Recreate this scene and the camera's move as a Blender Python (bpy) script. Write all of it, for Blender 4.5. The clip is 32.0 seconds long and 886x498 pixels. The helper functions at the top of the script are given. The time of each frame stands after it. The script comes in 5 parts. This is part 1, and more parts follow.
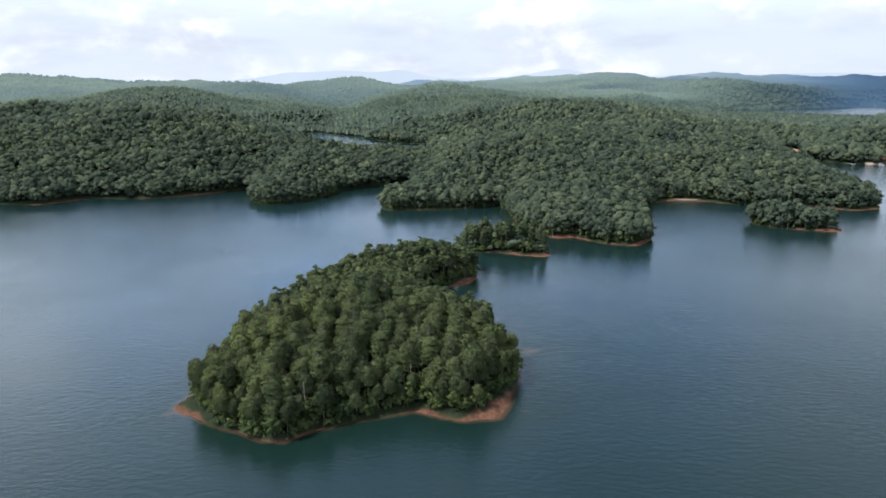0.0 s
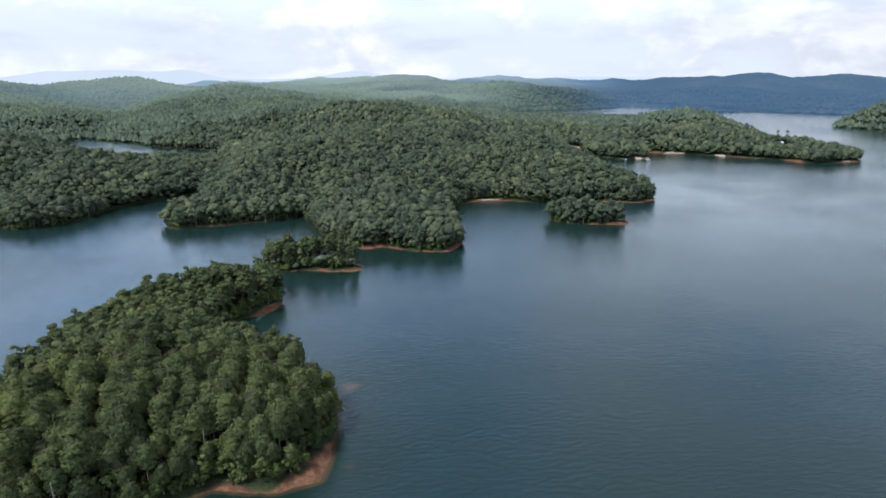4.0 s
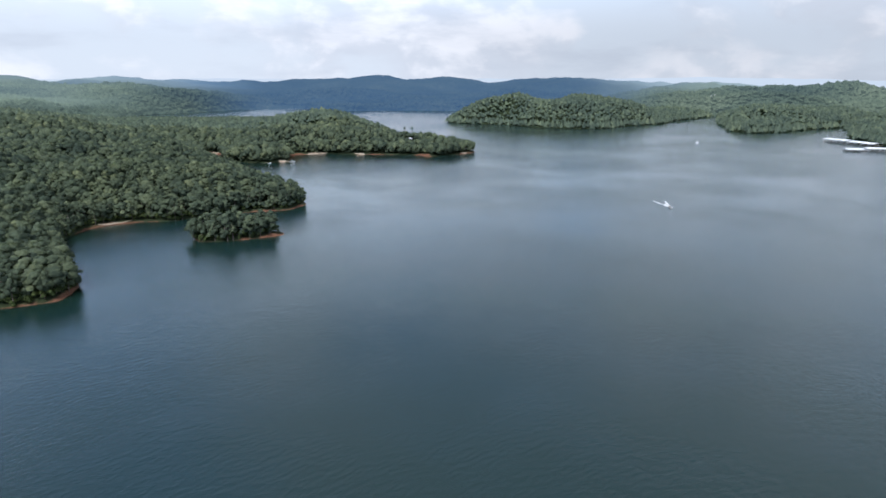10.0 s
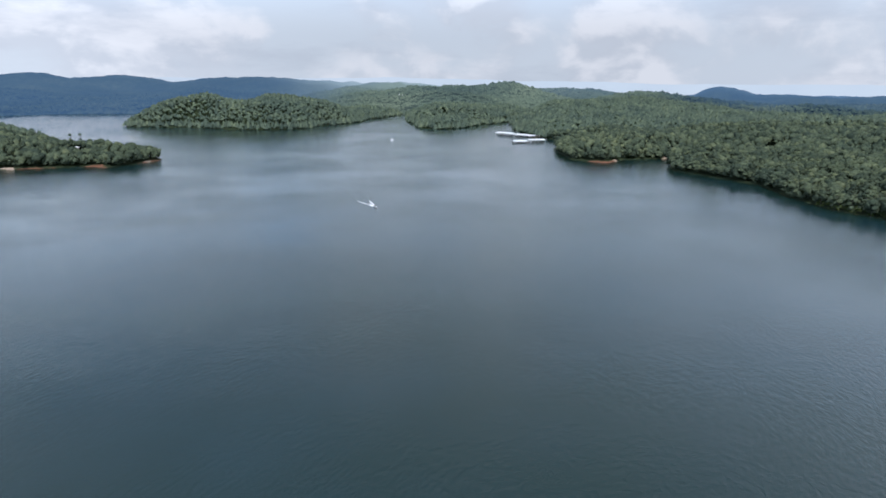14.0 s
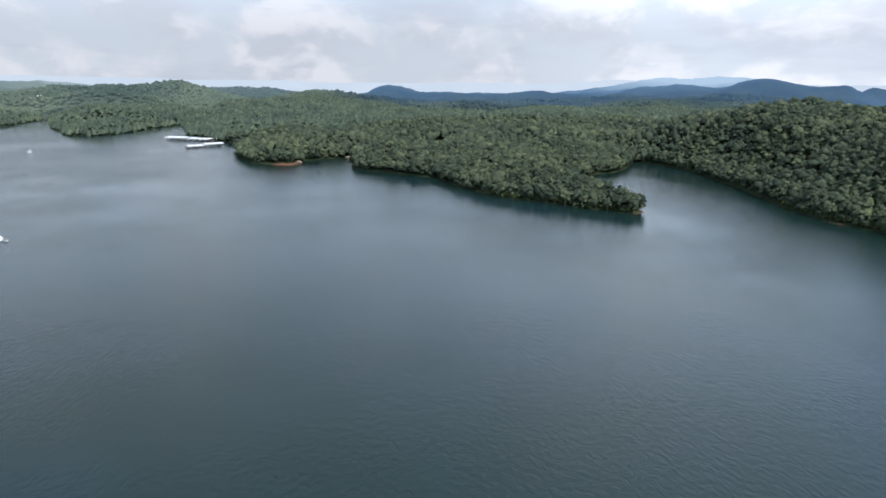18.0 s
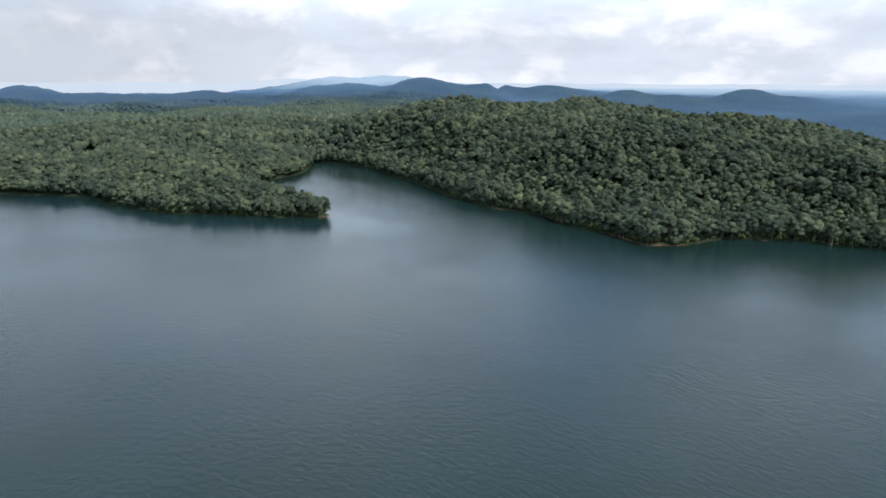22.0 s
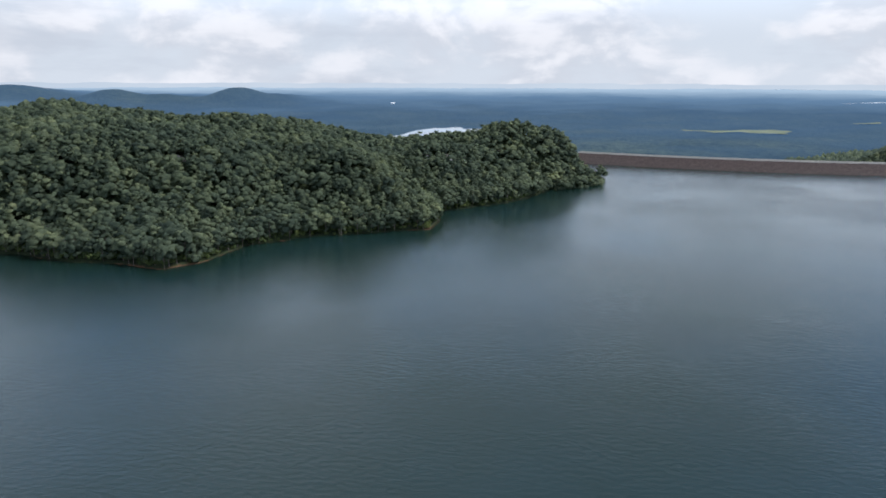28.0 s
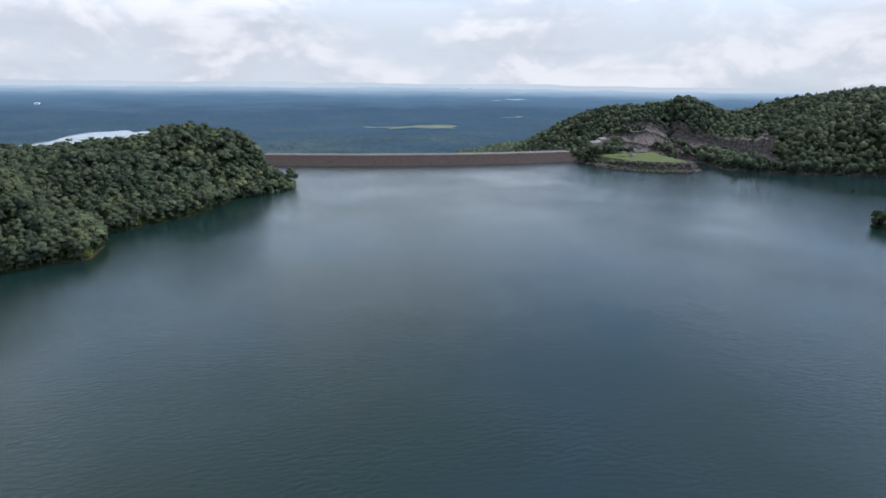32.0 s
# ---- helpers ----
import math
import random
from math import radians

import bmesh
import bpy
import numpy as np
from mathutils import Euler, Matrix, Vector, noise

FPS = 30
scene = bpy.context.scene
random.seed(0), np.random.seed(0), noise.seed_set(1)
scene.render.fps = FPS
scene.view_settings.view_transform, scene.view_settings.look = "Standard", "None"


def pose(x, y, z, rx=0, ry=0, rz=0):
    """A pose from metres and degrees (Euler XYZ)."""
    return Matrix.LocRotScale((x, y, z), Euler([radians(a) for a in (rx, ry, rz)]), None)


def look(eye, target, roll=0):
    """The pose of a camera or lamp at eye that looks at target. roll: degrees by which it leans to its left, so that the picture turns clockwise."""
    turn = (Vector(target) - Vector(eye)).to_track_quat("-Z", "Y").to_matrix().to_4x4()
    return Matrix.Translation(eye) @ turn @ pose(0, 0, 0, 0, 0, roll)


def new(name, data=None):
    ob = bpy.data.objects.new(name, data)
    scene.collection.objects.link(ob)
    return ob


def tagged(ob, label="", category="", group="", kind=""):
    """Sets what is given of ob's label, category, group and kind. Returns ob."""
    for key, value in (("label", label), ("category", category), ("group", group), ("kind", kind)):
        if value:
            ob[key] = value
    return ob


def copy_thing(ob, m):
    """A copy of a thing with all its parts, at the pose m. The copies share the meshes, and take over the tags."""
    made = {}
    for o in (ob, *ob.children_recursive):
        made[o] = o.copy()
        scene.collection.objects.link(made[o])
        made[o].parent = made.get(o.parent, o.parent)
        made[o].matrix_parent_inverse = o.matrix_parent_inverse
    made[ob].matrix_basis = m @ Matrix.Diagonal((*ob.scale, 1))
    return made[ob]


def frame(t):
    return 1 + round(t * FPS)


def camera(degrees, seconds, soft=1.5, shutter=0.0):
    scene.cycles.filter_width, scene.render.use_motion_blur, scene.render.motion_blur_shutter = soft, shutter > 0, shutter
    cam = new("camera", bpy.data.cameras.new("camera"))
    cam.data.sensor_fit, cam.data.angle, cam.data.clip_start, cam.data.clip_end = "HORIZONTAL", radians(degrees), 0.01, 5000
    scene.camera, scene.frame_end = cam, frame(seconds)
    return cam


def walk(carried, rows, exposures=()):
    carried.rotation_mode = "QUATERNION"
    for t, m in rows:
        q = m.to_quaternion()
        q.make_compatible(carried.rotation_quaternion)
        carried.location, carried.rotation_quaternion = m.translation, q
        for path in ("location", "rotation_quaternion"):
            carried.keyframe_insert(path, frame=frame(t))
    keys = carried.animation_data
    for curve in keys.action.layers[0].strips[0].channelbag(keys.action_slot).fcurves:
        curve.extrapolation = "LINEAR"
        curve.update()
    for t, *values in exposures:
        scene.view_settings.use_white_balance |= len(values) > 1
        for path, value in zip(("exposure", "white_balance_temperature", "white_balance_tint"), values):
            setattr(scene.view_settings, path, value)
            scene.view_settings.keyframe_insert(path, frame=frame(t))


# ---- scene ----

# ---------------------------------------------------------------- camera
# seconds, x, y, z, heading clockwise from +y, tilt, lean
PATH = [
    (0, -0.03, -0.02, 110.91, 0.00, -14.97, -0.72),
    (0.5, 0.15, 4.03, 110.47, 2.20, -14.95, -0.75),
    (1, 0.20, 7.98, 110.30, 4.42, -14.95, -0.71),
    (1.5, 0.35, 11.85, 110.29, 6.63, -14.95, -0.64),
    (2, 0.72, 15.71, 110.35, 8.88, -14.96, -0.55),
    (2.5, 1.29, 19.62, 110.42, 11.10, -14.97, -0.47),
    (3, 2.07, 23.57, 110.46, 13.32, -14.98, -0.39),
    (3.5, 3.02, 27.51, 110.46, 15.54, -14.98, -0.34),
    (5.5, 8.34, 42.27, 109.89, 24.44, -14.97, -0.23),
    (6, 10.05, 45.63, 109.66, 26.69, -14.96, -0.23),
    (6.5, 11.91, 48.90, 109.41, 28.97, -14.96, -0.23),
    (7, 13.93, 52.10, 109.15, 31.29, -14.95, -0.22),
    (7.5, 16.09, 55.24, 108.91, 33.64, -14.94, -0.22),
    (8, 18.37, 58.32, 108.68, 36.18, -14.94, -0.21),
    (8.5, 20.78, 61.34, 108.48, 39.30, -14.93, -0.19),
    (9, 23.28, 64.25, 108.30, 42.58, -14.93, -0.17),
    (9.5, 25.89, 67.01, 108.16, 45.88, -14.93, -0.14),
    (10, 28.61, 69.59, 108.05, 49.17, -14.92, -0.11),
    (10.5, 31.43, 71.93, 107.98, 52.42, -14.92, -0.07),
    (11, 34.37, 74.01, 107.93, 55.74, -14.93, -0.03),
    (11.5, 37.45, 75.80, 107.92, 59.04, -14.93, 0.01),
    (12, 40.68, 77.30, 107.93, 62.21, -14.93, 0.05),
    (12.5, 44.09, 78.52, 107.97, 65.49, -14.93, 0.10),
    (13, 47.69, 79.48, 108.02, 68.76, -14.94, 0.14),
    (13.5, 51.46, 80.20, 108.09, 72.06, -14.94, 0.17),
    (14, 55.42, 80.73, 108.18, 75.54, -14.94, 0.20),
    (14.5, 59.54, 81.08, 108.27, 79.07, -14.95, 0.23),
    (16.5, 76.86, 80.92, 108.70, 92.64, -14.95, 0.28),
    (17, 81.15, 80.42, 108.82, 96.19, -14.95, 0.28),
    (17.5, 85.30, 79.68, 108.94, 99.76, -14.96, 0.28),
    (18, 89.28, 78.67, 109.07, 103.31, -14.96, 0.27),
    (18.5, 93.06, 77.34, 109.21, 106.85, -14.96, 0.26),
    (19, 96.61, 75.69, 109.35, 110.37, -14.96, 0.25),
    (19.5, 99.92, 73.73, 109.51, 113.88, -14.96, 0.24),
    (20, 103.01, 71.47, 109.67, 117.36, -14.96, 0.22),
    (20.5, 105.90, 68.96, 109.84, 120.82, -14.96, 0.21),
    (21, 108.61, 66.26, 110.02, 124.29, -14.96, 0.19),
    (21.5, 111.17, 63.43, 110.20, 127.77, -14.97, 0.18),
    (22, 113.63, 60.55, 110.39, 131.24, -14.97, 0.17),
    (22.5, 115.99, 57.67, 110.58, 134.80, -14.97, 0.16),
    (23, 118.28, 54.84, 110.76, 138.33, -14.97, 0.15),
    (23.5, 120.49, 52.06, 110.94, 141.94, -14.97, 0.14),
    (24, 122.60, 49.33, 111.11, 145.55, -14.97, 0.14),
    (24.5, 124.58, 46.59, 111.26, 149.00, -14.98, 0.13),
    (25, 126.39, 43.76, 111.39, 152.57, -14.98, 0.13),
    (25.5, 127.97, 40.77, 111.49, 156.05, -14.98, 0.14),
    (27.5, 131.42, 26.04, 111.58, 170.21, -14.97, 0.19),
    (28, 131.56, 21.75, 111.53, 173.73, -14.96, 0.23),
    (28.5, 131.47, 17.41, 111.46, 177.22, -14.96, 0.27),
    (29, 131.19, 13.16, 111.38, 180.74, -14.95, 0.32),
    (29.5, 130.73, 9.10, 111.31, 184.26, -14.94, 0.38),
    (30, 130.08, 5.23, 111.28, 187.82, -14.94, 0.45),
    (30.5, 129.19, 1.46, 111.29, 191.37, -14.93, 0.53),
    (31, 128.02, -2.36, 111.40, 194.93, -14.92, 0.61),
    (31.5, 126.67, -6.17, 111.62, 198.41, -14.91, 0.67),
    (32, 125.66, -9.25, 112.01, 201.22, -14.89, 0.72),
]
cam = camera(69.9, 32.0, soft=1.7)
walk(cam, [(t, pose(x, y, z, 90 + tilt, 0, -head) @ pose(0, 0, 0, 0, 0, lean)) for t, x, y, z, head, tilt, lean in PATH],
     [(0, 0.22, 5950, 13), (6, 0.20, 5950, 13), (9, 0.13, 5900, 13), (13, 0.0, 5790, 13), (16, 0.02, 5880, 13), (20, 0.12, 6020, 13), (25, 0.12, 6050, 13), (28, -0.05, 6050, 13), (32, -0.08, 6000, 13)])

# ---------------------------------------------------------------- world and sun
SUN_HEADING, SUN_HEIGHT = 256.0, 54.0


def link(tree, a, b):
    tree.links.new(a, b)


world = bpy.data.worlds.new("sky")
scene.world = world
world.use_nodes = True
wt = world.node_tree
wt.nodes.clear()
w_out = wt.nodes.new("ShaderNodeOutputWorld")
w_bg = wt.nodes.new("ShaderNodeBackground")
w_bg.inputs["Strength"].default_value = 0.1
w_sky = wt.nodes.new("ShaderNodeTexSky")
w_sky.sky_type = "NISHITA"
w_sky.sun_disc = False
w_sky.sun_elevation = radians(SUN_HEIGHT)
w_sky.sun_rotation = radians(SUN_HEADING)
w_sky.altitude = 300
w_sky.dust_density = 0.5
w_tc = wt.nodes.new("ShaderNodeTexCoord")


def sky_noise(scale, flat, offset, detail, rough, twist=0.0):
    m = wt.nodes.new("ShaderNodeMapping")
    m.inputs["Scale"].default_value = (1.0, 1.0, flat)
    m.inputs["Location"].default_value = offset
    n = wt.nodes.new("ShaderNodeTexNoise")
    n.inputs["Scale"].default_value, n.inputs["Detail"].default_value = scale, detail
    n.inputs["Roughness"].default_value, n.inputs["Distortion"].default_value = rough, twist
    link(wt, w_tc.outputs["Generated"], m.inputs["Vector"])
    link(wt, m.outputs[0], n.inputs["Vector"])
    return n.outputs["Fac"]


def sky_range(value, a, b, c=0.0, d=1.0):
    m = wt.nodes.new("ShaderNodeMapRange")
    m.interpolation_type = "SMOOTHSTEP"
    m.inputs["From Min"].default_value, m.inputs["From Max"].default_value = a, b
    m.inputs["To Min"].default_value, m.inputs["To Max"].default_value = c, d
    link(wt, value, m.inputs["Value"])
    return m.outputs[0]


def sky_mix(fac, a, b):
    m = wt.nodes.new("ShaderNodeMix")
    m.data_type = "RGBA"
    for k, v in ((m.inputs["Factor"], fac), (m.inputs["A"], a), (m.inputs["B"], b)):
        if isinstance(v, tuple):
            k.default_value = (*v, 1)
        else:
            link(wt, v, k)
    return m.outputs["Result"]


w_sep = wt.nodes.new("ShaderNodeSeparateXYZ")
link(wt, w_tc.outputs["Generated"], w_sep.inputs[0])
# thin high haze, thinner overhead, so that blue shows through up there
veil = sky_mix(sky_range(w_sep.outputs["Z"], 0.05, 0.60, 0.95, 0.50), w_sky.outputs[0], (7.3, 7.8, 8.2))
# heaped clouds, white where thick, with grey undersides
billow = sky_noise(6.5, 1.7, (0.1, 0.4, 0.0), 10, 0.52, 0.25)
above = sky_noise(6.5, 1.7, (0.1, 0.4, 0.05), 10, 0.52, 0.25)
heaps = sky_range(billow, 0.39, 0.59)
slope = wt.nodes.new("ShaderNodeMath")
slope.operation = "SUBTRACT"
link(wt, billow, slope.inputs[0])
link(wt, above, slope.inputs[1])
tops = sky_mix(sky_range(slope.outputs[0], -0.07, 0.09), (6.9, 7.2, 7.5), (9.1, 9.1, 9.05))
clouds = sky_mix(heaps, veil, tops)
# wide darker sheets, and open blue between them higher up
sheets = sky_range(sky_noise(3.4, 4.5, (0.7, 0.9, 0.2), 7, 0.58), 0.48, 0.68, 0.0, 0.60)
greyed = sky_mix(sheets, clouds, (5.9, 6.3, 6.75))
gaps = wt.nodes.new("ShaderNodeMath")
gaps.operation = "MULTIPLY"
link(wt, sky_range(sky_noise(2.2, 1.2, (0.3, 1.2, 0.5), 6, 0.55, 0.2), 0.42, 0.62, 0.0, 0.6), gaps.inputs[0])
link(wt, sky_range(w_sep.outputs["Z"], 0.11, 0.30), gaps.inputs[1])
blue = wt.nodes.new("ShaderNodeVectorMath")
blue.operation = "MULTIPLY"
link(wt, w_sky.outputs[0], blue.inputs[0])
blue.inputs[1].default_value = (1.42, 1.65, 1.78)
w_all = sky_mix(gaps.outputs[0], greyed, blue.outputs[0])
# thin cloud scatters a little more light on the sun's side of the sky
w_dot = wt.nodes.new("ShaderNodeVectorMath")
w_dot.operation = "DOT_PRODUCT"
link(wt, w_tc.outputs["Generated"], w_dot.inputs[0])
w_dot.inputs[1].default_value = (math.sin(radians(SUN_HEADING)) * math.cos(radians(SUN_HEIGHT)), math.cos(radians(SUN_HEADING)) * math.cos(radians(SUN_HEIGHT)), math.sin(radians(SUN_HEIGHT)))
side = wt.nodes.new("ShaderNodeVectorMath")
side.operation = "SCALE"
rise_ = wt.nodes.new("ShaderNodeVectorMath")
rise_.operation = "SCALE"
link(wt, w_all, rise_.inputs[0])
# brightness added low above the view, taken off overhead, for the water's reflections
lift_ = wt.nodes.new("ShaderNodeMath")
lift_.operation = "MULTIPLY"
link(wt, sky_range(w_sep.outputs["Z"], 0.05, 0.17, 1.0, 1.42), lift_.inputs[0])
link(wt, sky_range(w_sep.outputs["Z"], 0.26, 0.56, 1.0, 0.72), lift_.inputs[1])
link(wt, lift_.outputs[0], rise_.inputs["Scale"])
link(wt, rise_.outputs[0], side.inputs[0])
link(wt, sky_range(w_dot.outputs["Value"], 0.80, 0.97, 1.0, 1.2), side.inputs["Scale"])
# brightness bands added above the view: dimmer north-east and south-west, brighter north
w_lean = wt.nodes.new("ShaderNodeVectorMath")
w_lean.operation = "DOT_PRODUCT"
link(wt, w_tc.outputs["Generated"], w_lean.inputs[0])
w_lean.inputs[1].default_value = (math.sin(radians(132)), math.cos(radians(132)), 0.0)
w_sq = wt.nodes.new("ShaderNodeMath")
w_sq.operation = "MULTIPLY"
link(wt, w_lean.outputs["Value"], w_sq.inputs[0])
link(wt, w_lean.outputs["Value"], w_sq.inputs[1])
thick = wt.nodes.new("ShaderNodeMix")
thick.inputs["A"].default_value = 1.0
link(wt, sky_range(w_sep.outputs["Z"], 0.12, 0.34), thick.inputs["Factor"])
sky_bands = wt.nodes.new("ShaderNodeMath")
sky_bands.operation = "MULTIPLY"
link(wt, sky_range(w_sq.outputs[0], 0.0, 0.8, 0.74, 1.22), sky_bands.inputs[0])
link(wt, sky_range(w_sep.outputs["Y"], 0.35, 0.85, 1.0, 1.25), sky_bands.inputs[1])
link(wt, sky_bands.outputs[0], thick.inputs["B"])
banded_ = wt.nodes.new("ShaderNodeVectorMath")
banded_.operation = "SCALE"
link(wt, side.outputs[0], banded_.inputs[0])
link(wt, thick.outputs["Result"], banded_.inputs["Scale"])
w_east = wt.nodes.new("ShaderNodeVectorMath")
w_east.operation = "DOT_PRODUCT"
link(wt, w_tc.outputs["Generated"], w_east.inputs[0])
w_east.inputs[1].default_value = (math.sin(radians(84)), math.cos(radians(84)), 0.0)
grey_ = wt.nodes.new("ShaderNodeVectorMath")
grey_.operation = "SCALE"
link(wt, banded_.outputs[0], grey_.inputs[0])
link(wt, sky_range(w_east.outputs["Value"], 0.72, 0.99, 1.0, 0.80), grey_.inputs["Scale"])
w_cool = wt.nodes.new("ShaderNodeVectorMath")
w_cool.operation = "MULTIPLY"
link(wt, grey_.outputs[0], w_cool.inputs[0])
link(wt, sky_mix(sky_range(w_sep.outputs["Z"], 0.24, 0.5), sky_mix(sky_range(w_sep.outputs["Z"], 0.07, 0.18), (1.0, 1.0, 1.0), (0.91, 1.0, 1.08)), (1.0, 1.0, 0.96)), w_cool.inputs[1])
link(wt, w_cool.outputs[0], w_bg.inputs["Color"])
link(wt, w_bg.outputs[0], w_out.inputs["Surface"])

sun_data = bpy.data.lights.new("sun", "SUN")
sun_data.energy = 4.0
sun_data.angle = radians(9)
sun_data.color = (1.0, 0.95, 0.87)
sun = new("sun", sun_data)
_a, _e = radians(SUN_HEADING), radians(SUN_HEIGHT)
sun.matrix_world = look((math.sin(_a) * math.cos(_e) * 900, math.cos(_a) * math.cos(_e) * 900, math.sin(_e) * 900), (0, 0, 0))


# ---------------------------------------------------------------- materials
def material(name, rough=0.8, metal=0.0, spec=0.3):
    m = bpy.data.materials.new(name)
    m.use_nodes = True
    b = m.node_tree.nodes["Principled BSDF"]
    b.inputs["Roughness"].default_value = rough
    b.inputs["Metallic"].default_value = metal
    b.inputs["Specular IOR Level"].default_value = spec
    return m, m.node_tree, b


def noise_node(t, scale, detail=5, rough=0.55, vec=None, space="Object"):
    n = t.nodes.new("ShaderNodeTexNoise")
    n.inputs["Scale"].default_value = scale
    n.inputs["Detail"].default_value = detail
    n.inputs["Roughness"].default_value = rough
    if vec is None:
        g = t.nodes.new("ShaderNodeNewGeometry")
        vec = g.outputs["Position"]
    t.links.new(vec, n.inputs["Vector"])
    return n.outputs["Fac"]


def ramp_node(t, fac, stops):
    r = t.nodes.new("ShaderNodeValToRGB")
    while len(r.color_ramp.elements) < len(stops):
        r.color_ramp.elements.new(0.5)
    for e, (p, c) in zip(r.color_ramp.elements, stops):
        e.position, e.color = p, (*c, 1)
    t.links.new(fac, r.inputs["Fac"])
    return r.outputs["Color"]


def mix_node(t, fac, a, b, blend="MIX"):
    m = t.nodes.new("ShaderNodeMix")
    m.data_type, m.blend_type = "RGBA", blend
    for s, v in ((m.inputs["Factor"], fac), (m.inputs["A"], a), (m.inputs["B"], b)):
        if isinstance(v, (int, float)):
            s.default_value = v
        elif isinstance(v, tuple):
            s.default_value = (*v, 1)
        else:
            t.links.new(v, s)
    return m.outputs["Result"]


def bump_node(t, b, height, strength, dist):
    n = t.nodes.new("ShaderNodeBump")
    n.inputs["Strength"].default_value = strength
    n.inputs["Distance"].default_value = dist
    t.links.new(height, n.inputs["Height"])
    t.links.new(n.outputs[0], b.inputs["Normal"])


def map_node(t, v, a, b, c=0.0, d=1.0):
    m = t.nodes.new("ShaderNodeMapRange")
    m.inputs["From Min"].default_value, m.inputs["From Max"].default_value = a, b
    m.inputs["To Min"].default_value, m.inputs["To Max"].default_value = c, d
    t.links.new(v, m.inputs["Value"])
    return m.outputs[0]


def foliage(name, dark, mid, light, per="tone", clump_scale=0.42, through_leaf=0.3):
    m, t, b = material(name, 0.75, 0, 0.08)
    if per == "tone":
        a = t.nodes.new("ShaderNodeAttribute")
        a.attribute_name = "tone"
        rnd = a.outputs["Fac"]
    else:
        rnd = t.nodes.new("ShaderNodeObjectInfo").outputs["Random"]
    base = ramp_node(t, rnd, [(0.0, dark), (0.5, mid), (1.0, light)])
    wide = ramp_node(t, noise_node(t, 0.012, 3), [(0.35, (0.80, 0.84, 0.84)), (0.65, (1.14, 1.12, 1.0))])
    clump = noise_node(t, clump_scale, 5, 0.65)
    fine = ramp_node(t, clump, [(0.3, (0.58, 0.60, 0.62)), (0.7, (1.40, 1.37, 1.28))])
    leaf = t.nodes.new("ShaderNodeNewGeometry").outputs["Random Per Island"]
    each = ramp_node(t, leaf, [(0.0, (0.78, 0.80, 0.80)), (1.0, (1.22, 1.20, 1.14))])
    c = mix_node(t, 1.0, mix_node(t, 1.0, base, wide, "MULTIPLY"), mix_node(t, 1.0, fine, each, "MULTIPLY"), "MULTIPLY")
    t.links.new(c, b.inputs["Base Color"])
    bump_node(t, b, clump, 0.8, 0.9 / clump_scale * 0.5)
    # light that comes through the leaves
    glass_ = t.nodes.new("ShaderNodeBsdfTranslucent")
    t.links.new(mix_node(t, 1.0, c, (1.25, 1.3, 0.75), "MULTIPLY"), glass_.inputs["Color"])
    both = t.nodes.new("ShaderNodeMixShader")
    both.inputs[0].default_value = through_leaf
    t.links.new(b.outputs[0], both.inputs[1])
    t.links.new(glass_.outputs[0], both.inputs[2])
    t.links.new(both.outputs[0], t.nodes["Material Output"].inputs["Surface"])
    return m


M_leaf_near = foliage("leaves_near", (0.062, 0.080, 0.044), (0.096, 0.120, 0.060), (0.134, 0.160, 0.074), "object", 0.9)
# blue raised in the base colour to imitate haze over the middle woods
M_leaf = foliage("leaves", (0.054, 0.074, 0.058), (0.092, 0.118, 0.084), (0.146, 0.172, 0.110))
# paled and blued base colour imitates the haze before the distant woods
M_leaf_far = foliage("hazed_leaves", (0.072, 0.100, 0.088), (0.104, 0.138, 0.112), (0.142, 0.178, 0.130), "tone", 0.2)
M_shrub = foliage("shrub_leaves", (0.056, 0.078, 0.036), (0.092, 0.122, 0.050), (0.134, 0.166, 0.064), "tone", 1.1)
M_leaf_island = foliage("island_leaves", (0.062, 0.080, 0.046), (0.096, 0.120, 0.064), (0.134, 0.160, 0.080), "tone", 0.9)

M_bark, t_, b_ = material("bark", 0.9)
link(t_, ramp_node(t_, noise_node(t_, 2.5, 5), [(0.3, (0.10, 0.08, 0.065)), (0.7, (0.24, 0.20, 0.17))]), b_.inputs["Base Color"])

# ground: orange clay at the water's edge, leaf litter under the trees
M_ground, t_, b_ = material("ground", 0.95, 0, 0.15)
g_ = t_.nodes.new("ShaderNodeNewGeometry")
sep_ = t_.nodes.new("ShaderNodeSeparateXYZ")
link(t_, g_.outputs["Position"], sep_.inputs[0])
clay = ramp_node(t_, noise_node(t_, 0.5, 9, 0.8), [(0.28, (0.060, 0.033, 0.023)), (0.48, (0.150, 0.072, 0.042)), (0.72, (0.29, 0.165, 0.105))])
litter = ramp_node(t_, noise_node(t_, 0.35, 5), [(0.3, (0.020, 0.028, 0.014)), (0.7, (0.040, 0.056, 0.024))])
edge = t_.nodes.new("ShaderNodeMath")
edge.operation = "ADD"
link(t_, sep_.outputs["Z"], edge.inputs[0])
wob = map_node(t_, noise_node(t_, 0.09, 4), 0.3, 0.7, -0.8, 0.8)
link(t_, wob, edge.inputs[1])
bare_ = t_.nodes.new("ShaderNodeAttribute")
bare_.attribute_name = "bare"
over_ = t_.nodes.new("ShaderNodeMath")
over_.operation = "SUBTRACT"
link(t_, edge.outputs[0], over_.inputs[0])
link(t_, bare_.outputs["Fac"], over_.inputs[1])
cover = map_node(t_, over_.outputs[0], 0.3, 1.1)
col = mix_node(t_, cover, clay, litter)
link(t_, col, b_.inputs["Base Color"])
